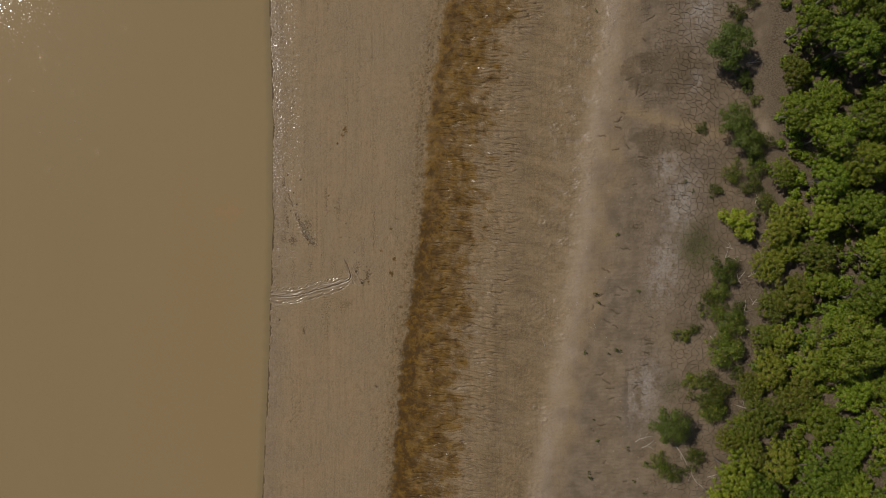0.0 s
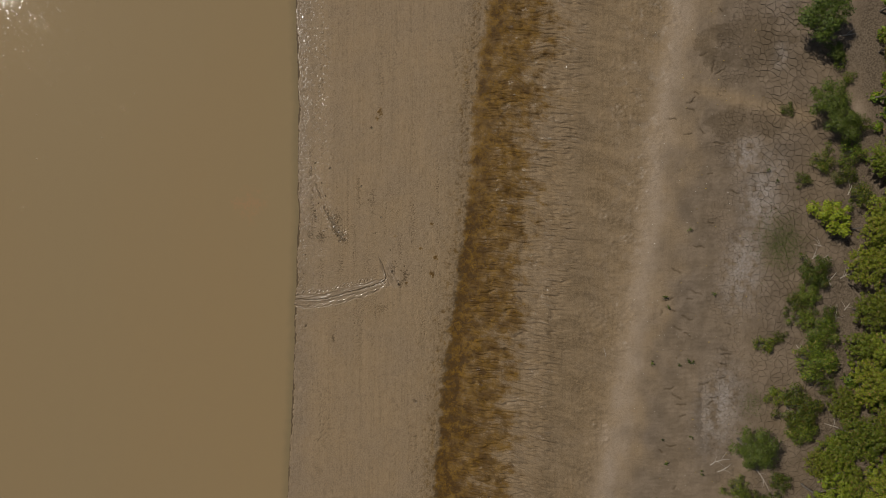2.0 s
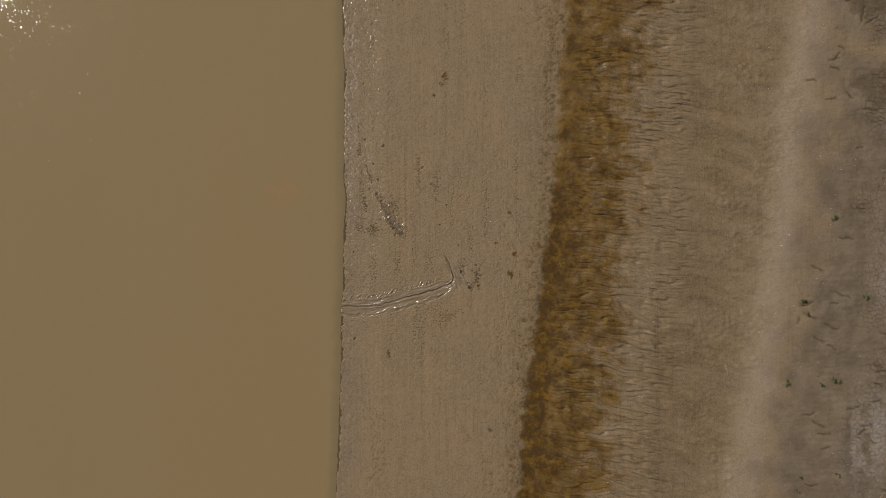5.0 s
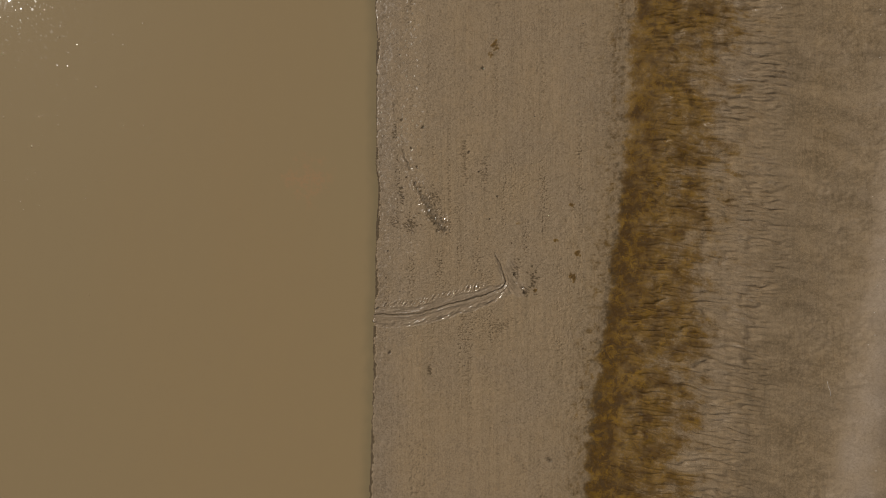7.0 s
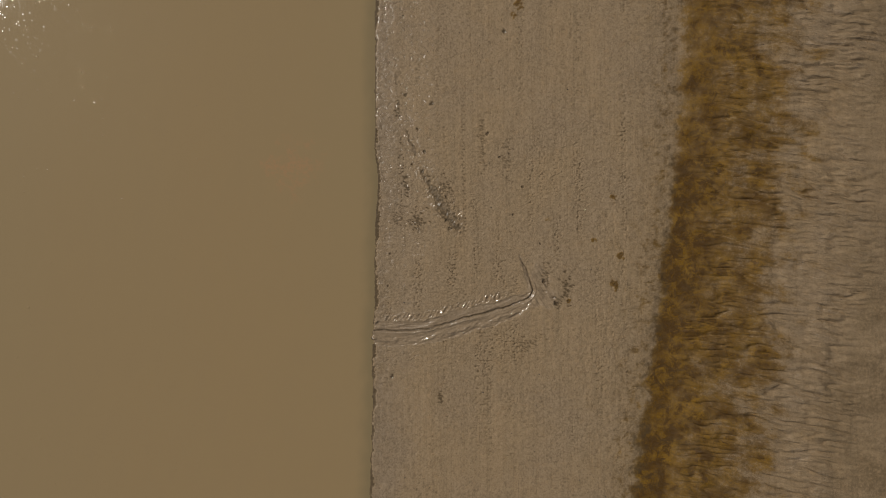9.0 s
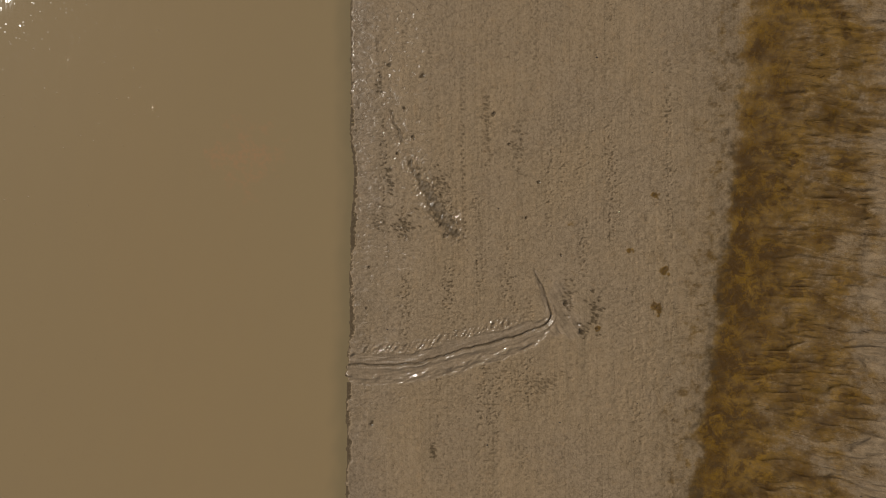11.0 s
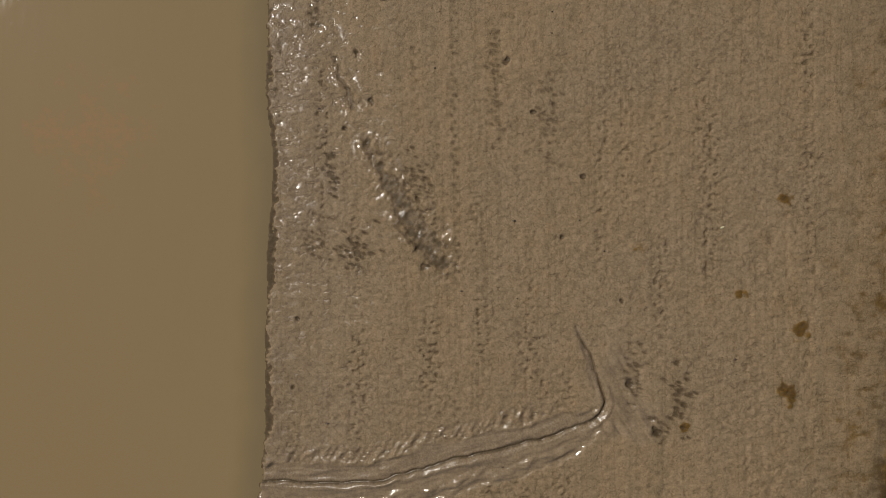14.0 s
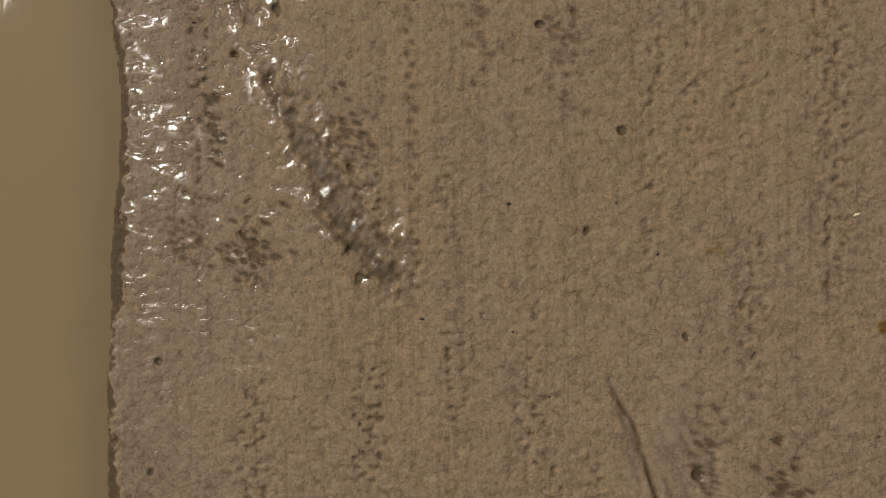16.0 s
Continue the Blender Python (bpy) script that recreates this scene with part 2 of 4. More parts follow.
def lane(X, Y, line):
    """Distance (plus: to the right of the way along the line) and way along a broken line."""
    full = np.full(X.shape, 1e3), np.zeros(X.shape)
    xs, ys = [q[0] for q in line], [q[1] for q in line]
    close = (X > min(xs) - 2) & (X < max(xs) + 2) & (Y > min(ys) - 2) & (Y < max(ys) + 2)
    X, Y = X[close], Y[close]
    best, side, along = np.full(X.shape, 1e9), np.ones(X.shape), np.zeros(X.shape)
    run = 0.0
    for (ax, ay), (bx, by) in zip(line, line[1:]):
        dx, dy = bx - ax, by - ay
        size = math.hypot(dx, dy)
        f = np.clip(((X - ax) * dx + (Y - ay) * dy) / size ** 2, 0, 1)
        d = np.hypot(X - ax - f * dx, Y - ay - f * dy)
        near = d < best
        best = np.where(near, d, best)
        side = np.where(near, np.sign((X - ax) * dy - (Y - ay) * dx), side)
        along = np.where(near, run + f * size, along)
        run += size
    full[0][close], full[1][close] = best * side, along
    return full


def smooth_line(points, count):
    """A rounded line through a few points."""
    p = [points[0], *points, points[-1]]
    made = []
    for i in range(len(p) - 3):
        a, b, c, d = (np.array(q, float) for q in p[i:i + 4])
        for k in range(count):
            t = k / count
            made.append(tuple(0.5 * (2 * b + (c - a) * t + (2 * a - 5 * b + 4 * c - d) * t * t + (3 * b - a - 3 * c + d) * t ** 3)))
    return made + [tuple(points[-1])]


# ---- the bank ----
SLIDE = smooth_line([(-15.9, -4.22), (-14.3, -4.28), (-12.97, -4.15), (-11.67, -3.79), (-10.37, -3.45), (-9.41, -3.15), (-8.62, -2.87), (-8.2, -2.5), (-8.36, -1.9), (-8.8, -0.88)], 5)
CRAWL = smooth_line([(-14.35, 7.6), (-14.25, 6.4), (-13.95, 5.2), (-13.65, 4.3), (-13.3, 3.5), (-13.1, 2.9), (-12.55, 2.0), (-11.95, 1.05), (-11.6, 0.5)], 4)
# trampled patches: x, y, half length across and along the bank, depth
TRODDEN = [(-13.42, 0.82, 0.42, 0.5, 1.0), (-13.96, 2.5, 0.14, 0.5, 1.0), (-12.15, 2.35, 0.33, 0.6, 0.6), (-14.28, 0.98, 0.42, 0.5, 0.5), (-6.7, -2.3, 0.26, 0.75, 0.9), (-7.6, -1.9, 0.25, 0.6, 0.5), (-7.1, -3.0, 0.25, 0.3, 0.6), (-12.46, -7.35, 0.12, 0.35, 1.0), (-9.35, 3.6, 0.22, 0.9, 0.35), (-10.4, 4.3, 0.2, 1.3, 0.35), (-14.3, 6.1, 0.1, 0.45, 0.9), (-8.5, -4.9, 0.6, 0.5, 0.3)]
# holes and knocks in the mud: x, y, radius, depth
PITS = [(-9.63, 3.66, 0.07, 0.05), (-8.64, 2.28, 0.08, 0.04), (-9.07, 1.02, 0.06, 0.05), (-14.68, -6.41, 0.1, 0.05), (-13.66, 3.42, 0.07, 0.06), (-10.2, 4.75, 0.09, 0.04), (-12.75, 6.2, 0.12, 0.04), (-9.4, 9.4, 0.12, 0.05), (-7.85, -0.3, 0.07, 0.03), (-13.4, 5.05, 0.08, 0.05), (-13.1, 4.0, 0.08, 0.05), (-13.95, 6.65, 0.1, 0.05), (-11.97, 0.42, 0.11, 0.03), (-7.15, -3.05, 0.14, 0.06), (-7.72, -2.0, 0.12, 0.05), (-14.75, -0.7, 0.06, 0.04), (-14.85, -2.2, 0.06, 0.04), (-5.9, -12.2, 0.15, 0.06)]
# tufts of growth on the flat: x, y, radius
TUFTS = [(-7.51, 0.8, 0.11), (-5.5, -0.15, 0.12), (-8.74, 10.6, 0.22), (-8.95, 10.1, 0.12), (-6.6, -2.9, 0.1), (-4.6, 1.8, 0.14), (-4.3, -0.9, 0.2), (-4.6, -2.2, 0.18)]
# crusts of salt: x, y, half widths
CRUSTS = [(18.9, 6.9, 1.0, 1.3), (19.9, 3.6, 1.3, 3.0), (18.6, -1.6, 1.3, 2.8), (17.0, -12.0, 1.4, 2.8), (21.8, 20.2, 1.3, 2.2), (21.2, 14.2, 0.5, 0.9)]
# rows of crescent dents along the shore: x, lowest and highest y, depth
CHAINS = [(-11.28, -3.4, 7.5, 1.0), (-11.3, -11.0, -4.8, 0.8), (-14.45, -4.0, 2.2, 0.5), (-13.9, -9.0, -4.9, 0.6), (-12.7, -12.0, -5.0, 0.6), (-10.35, -1.0, 6.0, 0.5), (-9.95, -3.0, 3.0, 0.4), (-12.1, 3.0, 12.0, 0.7), (-10.0, 5.0, 14.0, 0.8), (-7.6, -14.0, 14.0, 0.3), (-6.1, -10.0, 15.0, 0.28), (-13.2, 6.0, 16.0, 0.5), (-8.7, -16.0, -4.0, 0.55), (-10.2, -18.0, -5.0, 0.6)]
# how deep the shelf is cracked
DEEP = 0.05
FALL_X = np.linspace(-60, 60, 1201)
FALL_Z = np.interp(FALL_X, [-60, -15.4, -8, -3, 9, 16, 20, 25, 40, 60], [0, 0, 0.6, 1.0, 1.85, 3.15, 3.65, 3.95, 4.25, 4.3])
FALL_Z[20:-20] = np.convolve(FALL_Z, np.ones(25) / 25, "same")[20:-20]


def shore(Y):
    """Where the water meets the mud."""
    x = np.interp(Y, [-23, -13.2, -6.8, -4.5, -3.0, -1.2, 0.5, 1.2, 2.2, 2.9, 3.9, 7.4, 11.5, 22.5], [-16.24, -15.74, -15.5, -15.55, -15.35, -15.36, -15.30, -15.27, -15.22, -15.19, -15.3, -15.3, -15.22, -15.58])
    return x - 0.11 + 0.05 * field(Y * 0.9, 3.3, 5) + 0.03 * field(Y * 3.1, 8.1, 6) + 0.02 * field(Y * 8.3, 1.7, 7)


def bank(X, Y):
    """Height of the bank and what covers it, over arrays of places."""
    u = X - shore(Y)
    xe = np.interp(Y, [-22, -14, -8, -0.45, 6, 14.5, 22], [-4.75, -4.2, -3.45, -2.45, -1.95, -1.45, 0.05])
    e = X - xe + 0.22 * field(Y * 0.55, 2.2, 11) + 0.16 * field(X * 1.2, Y * 1.9, 12) + 0.07 * field(X * 4, Y * 6, 13)
    xa = np.interp(Y, [-22, -17.9, -7.9, 2, 12, 17.9, 21.8], [-0.2, 0.8, 1.3, 2.3, 3.3, 4.3, 6.0])
    v = Y + 0.26 * X + 0.35 * field(X * 0.3, Y * 0.45, 58) + 0.12 * field(X * 0.9, Y * 1.2, 59)
    a = X - xa - 0.3 + 1.1 * field(X * 0.4, Y * 0.5, 14) + 1.2 * field(X * 0.3, v * 1.2, 15) + 0.6 * field(X * 0.5, v * 3.1, 16) + 1.1 * layers(X * 0.9, Y * 1.1, 3, 154, 0.6)
    xp = np.interp(Y, [-20, -10.2, -0.4, 9.3, 16.5, 21.3], [8.7, 10.6, 12.0, 13.1, 14.3, 14.5])
    p = X - xp + 0.35 * field(X * 0.4, Y * 0.5, 18) + 0.2 * field(X * 1.5, Y * 1.8, 19)
    near = step(70, 40, np.maximum(np.abs(X), np.abs(Y)))

    brim_w = 0.04 + 0.10 * step(-0.2, 0.5, layers(Y * 0.9, X * 0.2 + 4.4, 2, 51)) + 0.05 * step(1.5, 0.9, np.abs(Y - 1.95)) + 0.055 * field(X * 5, Y * 6, 52) + 0.04 * field(X * 11, Y * 13, 53)
    brim_w = 1.05 * brim_w
    Z = np.interp(X, FALL_X, FALL_Z)
    Z = np.where(u > 0, Z * step(0, 3, u) + 0.008 * step(0, 0.02, u) + 0.06 * step(brim_w, brim_w + 0.06, u) + 0.02 * step(0, 1, u), -0.03 - 0.1 * step(0, -0.2, u) + np.maximum(0.05 * u, -2.5))
    flat = step(0.0, 0.15, u) * step(0.4, -0.4, e) * near
    wet = np.zeros(X.shape)
    algae, pale, dry, litter, salt, film = (np.zeros(X.shape) for _ in range(6))

    # lumps, knocks and rows of dimples on the lower flat
    lump = layers(X * 4.1, Y * 6.0, 3, 21, 0.65)
    rows = step(0.0, 0.4, field(X * 1.9, Y * 0.1, 22)) * (0.4 + 0.6 * step(-0.3, 0.3, field(X * 0.8, Y * 0.5, 23)))
    dimple = step(0.12, 0.5, field(X * 9.0, Y * 12.5, 24)) * rows
    for k, (x, low, high, deep) in enumerate(CHAINS):
        inside = (np.abs(X - x) < 0.5) & (Y > low - 0.5) & (Y < high + 0.5)
        if inside.any():
            px, py = X[inside], Y[inside]
            beat = py / 0.145 + 0.25 * field(py * 1.3, x, 130 + k)
            tooth = np.round(beat)
            side = np.where(tooth % 2 == 0, 0.035, -0.035) + 0.06 * field(py * 0.5, x, 131 + k)
            spot = np.exp(-((px - x - side + 0.25 * (beat - tooth) * 0.145) / 0.05) ** 2 - ((beat - tooth) / 0.3) ** 2)
            dimple[inside] = np.maximum(dimple[inside], spot * deep * step(low, low + 0.8, py) * step(high, high - 0.8, py) * step(-0.55, 0.15, field(py * 0.9, x, 132 + k)))
    slab = layers(X * 1.1, Y * 0.8, 2, 25)
    plain = np.ones(X.shape)

    # the slick slide out of the river
    d, s = lane(X, Y, SLIDE)
    wide = np.interp(s, [0, 1, 4, 6.5, 7.5, 8.0, 9.5], [0.42, 0.5, 0.5, 0.45, 0.32, 0.12, 0.02])
    edge = d + 0.1 * field(s * 1.3, d * 1.5, 30) + 0.05 * field(s * 5, d * 4, 31)
    silky = slick = step(wide + 0.12, wide - 0.02, np.abs(edge - 0.13 * step(8.2, 6.5, s)))
    scuff = step(wide + 0.42, wide + 0.1, -edge) * step(wide - 0.1, wide + 0.05, -edge) * step(0.3, 1.5, s) * step(7.4, 6.4, s)
    fan = np.exp(-(((X + 7.75) / 0.6) ** 2 + ((Y + 2.75) / 0.55) ** 2)) + 0.9 * np.exp(-(((X + 7.95) / 0.4) ** 2 + ((Y + 2.0) / 0.8) ** 2))
    fan = np.clip(1.7 * fan, 0, 1) * step(-0.7, 0.1, layers(X * 1.6, Y * 1.6, 2, 115))
    plain *= (1 - slick) * (1 - 0.9 * fan)
    Z += fan * (0.035 * field((X + 0.7 * Y) * 6, (Y - 0.7 * X) * 1.3, 116) + 0.012 * field((X + 0.7 * Y) * 14, (Y - 0.7 * X) * 2, 117))
    comb = 1.2 * field(d * 6 + 1.3 * field(s * 0.9, d * 2, 33), s * 0.9, 32) + 0.55 * field(d * 15 + field(s * 1.5, 0, 111), s * 1.1, 34)
    Z += slick * (0.021 * comb - 0.015)
    wave = d + 0.06 * field(s * 1.3, 0.5, 35) + 0.025 * field(s * 4.5, 0.5, 155)
    Z += -0.055 * np.exp(-(wave / np.where(s > 7.8, 0.032, 0.036)) ** 2) * step(9.75, 9.4, s) * step(0, 0.4, s) + 0.035 * np.exp(-((wave - 0.12 - 0.06 * field(s * 1.1, 2.5, 156)) / 0.06) ** 2) * step(8.0, 6.5, s) * (0.6 + 0.8 * field(s * 0.8, 1.5, 157))
    Z += 0.04 * np.exp(-((np.abs(edge + 0.05 * field(s * 2.5, d * 3, 112)) - wide + 0.05) / 0.08) ** 2) * step(8.2, 7.4, s) * (0.5 + field(s * 3, d, 36))
    Z += scuff * (0.040 * field((s + d) * 7, (s - d) * 2.2, 37) + 0.012 * field(s * 15, d * 15, 133))
    Z += slick * step(0.2, 0.4, d) * 0.045 * field(s * 2.0 + d * 4.0 + 0.8 * field(s * 1.4, d, 134), d * 3 + s * 0.8, 135)
    Z += slick * step(0.15, 0.3, d) * 0.010 * field(d * 13 + 1.5 * field(s * 2, d, 152), s * 2.8, 153)
    wet = np.maximum(wet, 0.27 * slick)
    film = np.maximum(film, np.maximum((0.46 + 0.26 * step(0.1, 0.3, d)) * slick, 0.85 * scuff * step(-0.6, -0.1, field(s * 2.2, d * 4, 136))))
    wet = np.maximum(wet, 0.35 * scuff * step(-0.1, 0.4, field(s * 9, d * 9, 38)))
    film = np.maximum(film, 0.55 * np.clip(fan, 0, 1))
    silky = np.maximum(silky, fan)
    wet = np.maximum(wet, 0.35 * np.clip(fan, 0, 1) * step(-0.5, 0.3, layers(X * 2.5, Y * 2.5, 2, 39)))
    wet = np.maximum(wet, 1.0 * np.exp(-(wave / np.where(s > 7.8, 0.028, 0.04)) ** 2) * step(9.75, 9.4, s))

    # the fainter crawl higher up, ending in a churned trough
    d, s = lane(X, Y, CRAWL)
    wide = np.interp(s, [0, 3, 4.3, 4.9, 5.6, 6.4, 7.2, 7.8, 8.4], [0.03, 0.06, 0.12, 0.07, 0.13, 0.22, 0.26, 0.16, 0.05])
    trough = step(wide + 0.06, wide - 0.05, np.abs(d + 0.05 * field(s * 2.5, 0.3, 40) + 0.10 * layers(X * 4.5, Y * 4.5, 2, 151))) * (step(4.2, 4.9, s) + step(-0.1, 0.25, field(s * 1.1, 0.7, 137)) * step(4.9, 4.2, s))
    churn = step(wide + 0.5, wide, np.abs(d + 0.12 * field(s * 1.5, d, 41))) * step(4.0, 5.0, s) * (1 - 0.45 * trough)
    plain *= 1 - 0.8 * trough
    Z += -0.035 * trough + 0.02 * np.exp(-((np.abs(d) - wide - 0.05) / 0.06) ** 2) * (0.5 + field(s * 4, d * 2, 42))
    Z += churn * (0.022 * field(X * 6.5, Y * 6.5, 43) + 0.016 * field((X - 0.6 * Y) * 11, (Y + 0.6 * X) * 5, 138))
    film = np.maximum(film, np.maximum(0.25 * trough, 0.85 * churn * step(0.0, 0.4, field(X * 3, Y * 3, 101))))
    film = np.maximum(film, 0.8 * step(0.45, 0.15, np.abs(d)) * step(1.0, 2.0, s) * step(5.5, 4.5, s) * step(0.05, 0.4, field(X * 3.4, Y * 4.2, 139)))
    wet = np.maximum(wet, trough * (0.66 + 0.45 * layers(X * 5, Y * 5, 2, 44)))
    wet = np.maximum(wet, 0.7 * churn * step(0.0, 0.5, field(X * 5, Y * 5, 45)))

    # trampled patches, pits and tufts
    for k, (x, y, rx, ry, deep) in enumerate(TRODDEN):
        inside = (np.abs(X - x) < 2 * rx) & (np.abs(Y - y) < 2 * ry)
        if not inside.any():
            continue
        px, py = X[inside], Y[inside]
        mark = np.zeros(px.shape)
        steps = random.Random(90 + k)
        for _ in range(int(14 + 130 * rx * ry)):
            bx, by = x + rx * steps.gauss(0, 0.5), y + ry * steps.gauss(0, 0.5)
            a, b = steps.uniform(0.05, 0.095), steps.uniform(0.026, 0.045)
            dx, dy = px - bx, py - by + 0.35 * (px - bx)
            mark = np.maximum(mark, np.exp(-((dx / a) ** 2 + (dy / b) ** 2) ** 1.5))
        Z[inside] -= 0.03 * mark
        wet[inside] = np.maximum(wet[inside], (0.4 + 0.6 * deep) * mark)
        wet[inside] = np.maximum(wet[inside], 0.3 * deep * np.exp(-((px - x) / rx) ** 2 - ((py - y) / ry) ** 2))
    for x, y, r, deep in PITS:
        inside = (np.abs(X - x) < 3 * r) & (np.abs(Y - y) < 3 * r)
        if inside.any():
            px, py = X[inside], Y[inside]
            q = np.hypot(px - x, py - y) / (0.8 * r) * (1 + 0.7 * field(px * 8, py * 8, 48))
            Z[inside] += deep * (0.12 * np.exp(-((q - 1.3) / 0.5) ** 2) * (1 + field(px * 8, py * 8, 98)) - np.exp(-q ** 3))
            wet[inside] = np.maximum(wet[inside], 0.95 * step(1.4, 0.5, q))
            film[inside] = np.maximum(film[inside], 0.6 * step(1.3, 0.6, q))
    for x, y, r in TUFTS:
        inside = (np.abs(X - x) < 3 * r) & (np.abs(Y - y) < 3 * r)
        if inside.any():
            px, py = X[inside], Y[inside]
            q = np.hypot(px - x, (py - y) * 0.8) / r + 0.8 * layers(px * 5, py * 5, 2, 49)
            algae[inside] = np.maximum(algae[inside], 0.85 * step(1.3, 0.4, q))
            Z[inside] += 0.015 * step(1.3, 0.4, q)

    Z += flat * plain * (0.010 * lump + 0.008 * slab - 0.03 * dimple)
    wet = np.maximum(wet, flat * plain * 0.62 * dimple)
    damp = step(2.6, 0.3, u + 0.5 * layers(X * 0.8, Y * 0.8, 2, 50)) * step(-0.1, 0.05, u)
    wet = np.maximum(wet, 0.3 * damp * (0.4 + 0.6 * plain) * (0.75 + 0.5 * field(X * 3, Y * 3.5, 97)))
    brim = step(brim_w + 0.05, brim_w, u)
    wet = np.maximum(wet, brim)
    film = np.maximum(film, step(1.3, 0.3, u + 0.5 * layers(X * 0.9, Y * 0.7, 3, 99)) * (0.25 + 0.65 * step(-0.1, 0.45, field(X * 2.6, Y * 5.0, 100))) * (0.5 + 0.5 * step(-1, 4, Y)))
    film = np.maximum(film, 0.9 * step(3.8, 1.4, u) * step(0.35, 0.6, layers(X * 4.0, Y * 6.0, 2, 105)) * (0.4 + 0.6 * step(-2, 3, Y)))
    film *= step(brim_w, brim_w + 0.1, u)

    # flecked margin, the ragged drop into the runnel and its growth
    flecks = step(-4.5, -0.4, e) * step(0.3, -0.2, e)
    bits = step(0.15, 0.5, layers(X * 4.2, Y * 3.2, 3, 52, 0.6))
    Z += -0.02 * flecks * bits
    algae = np.maximum(algae, flecks * (0.22 * step(-1.5, -0.2, e) + 0.25 * bits * step(-2.2, -0.3, e) + 0.2 * step(0.2, 0.6, layers(X * 1.9, Y * 1.3, 2, 53))))
    wet = np.maximum(wet, 0.42 * flecks * bits * step(-3.0, -0.4, e))
    wet = np.maximum(wet, 0.26 * step(-4.0, -0.3, e) * step(0.3, -0.2, e) * (0.8 + 0.6 * layers(X * 1.7, Y * 1.2, 3, 158)))
    Z += near * (-0.06 * step(-0.5, 0.5, e + 0.3 * layers(X * 2, Y * 3, 2, 95)) + 0.06 * step(0.6, 6, e))
    clump = layers(X * 1.5, Y * 1.3, 3, 54, 0.7)
    upper = step(1.0, 5.0, Y)
    rim = np.exp(-((e - 0.12 + 0.3 * layers(X * 2, Y * 3, 2, 94)) / (0.26 - 0.04 * upper)) ** 2) * np.maximum(0.6 * (1 - upper), step(-0.5 + 0.4 * upper, 0.3 + 0.25 * upper, clump))
    wet = np.maximum(wet, 0.72 * rim)
    start = 0.15 * upper
    grown = step(start - 0.25 - 0.3 * upper, start + 0.5 + 0.4 * upper, e + 0.2 * layers(X * 1.1, Y * 1.4, 3, 140)) * step(2.4, -1.4, a)
    thick = 0.75 + (0.38 - 0.2 * upper) * np.exp(-(np.maximum(e, 0) / 2.0) ** 2) + 0.30 * layers(X * 0.8, Y * 0.8, 4, 55, 0.65)
    algae = np.maximum(algae, np.clip(grown * thick, 0, 1))
    wet = np.maximum(wet, 0.3 * grown * step(0.1, 0.6, layers(X * 1.2, Y * 1.9, 3, 56)))

    # rills that drain the slope
    rill = step(0.9, 2.6, e + 0.7 * field(X * 0.4, Y * 0.6, 96)) * step(9.8, 8.0, e + 0.9 * field(X * 0.2, Y * 0.3, 57)) * near
    cut = np.abs(field(X * 0.42, v * 2.0, 60))
    small = np.abs(field(X * 0.8, v * 4.4, 61))
    strong = 0.7 + 0.3 * step(-0.4, 0.4, layers(X * 0.35, Y * 0.3, 2, 62))
    Z += rill * strong * (0.52 * np.minimum(cut, 0.24) + 0.36 * np.minimum(small, 0.28) - 0.13)
    groove = np.maximum(step(0.10, 0.02, cut), 0.8 * step(0.09, 0.0, small)) * step(-0.6, 0.2, field(X * 0.5, Y * 0.7, 63))
    # grooves darkened: moist mud, plus the ridges' shade put into the colour
    wet = np.maximum(wet, 0.33 * rill * strong * groove)
    algae *= 1 - 0.3 * rill * groove
    film = np.maximum(film, np.maximum(0.1 * rill * groove, 0.55 * rill * step(0.15, 0.6, layers(X * 0.8, Y * 1.6, 3, 102))))
    shade = step(6.5, 9.2, e + 0.8 * field(X * 0.3, Y * 0.25, 141)) * step(-0.2, -1.8, p)
    algae = np.maximum(algae, 0.2 * step(2, 8, e) * step(0.2, -2.0, p) * step(0.0, 0.6, layers(X * 0.3, Y * 0.22, 3, 64)))
    algae = np.maximum(algae, shade * (0.13 + 0.10 * layers(X * 0.4, Y * 0.5, 3, 142)))
    wet = np.maximum(wet, shade * (0.37 + 0.15 * layers(X * 0.35, v * 1.1, 3, 143, 0.7)))
    Z += near * shade * 0.02 * field(X * 0.6, v * 3.2, 144)

    # the crest and the dry shelf behind it
    pale = 0.35 * np.maximum(0.7 * silky, 0.9 * damp * (0.8 + 0.4 * layers(X * 0.9, Y * 0.6, 2, 118))) + np.exp(-np.where(p < 0, p / 1.2, p / 0.9) ** 2) * (0.75 + 0.3 * layers(X * 0.8, Y * 0.5, 3, 65))
    wrinkle = step(-6.5, -3.0, p) * step(0.4, -0.6, p)
    Z += near * (wrinkle * 0.065 * np.abs(layers(X * 2.3, Y * 1.7, 3, 66, 0.6)) * step(-0.25, 0.35, layers(X * 0.45, Y * 0.3, 2, 67) + 0.25 * step(-6, 8, Y)) + 0.12 * np.exp(-(p / 1.6) ** 2))
    film = np.maximum(film, 0.36 * wrinkle * step(0.0, 0.4, layers(X * 1.1, Y * 0.9, 3, 108)))
    dry = step(-0.4, 3.0, p + 1.2 * layers(X * 0.5, Y * 0.4, 2, 68)) * (0.8 + 0.2 * field(X * 0.3, Y * 0.3, 69))
    spill = np.exp(-((Y - 11.6 + 0.28 * (X - 16)) / 0.6) ** 2) * step(14, 16, X) * step(26, 22, X)
    dry *= 1 - 0.75 * spill
    Z += near * step(1, 3, p) * 0.035 * layers(X * 0.7, Y * 0.7, 3, 70)
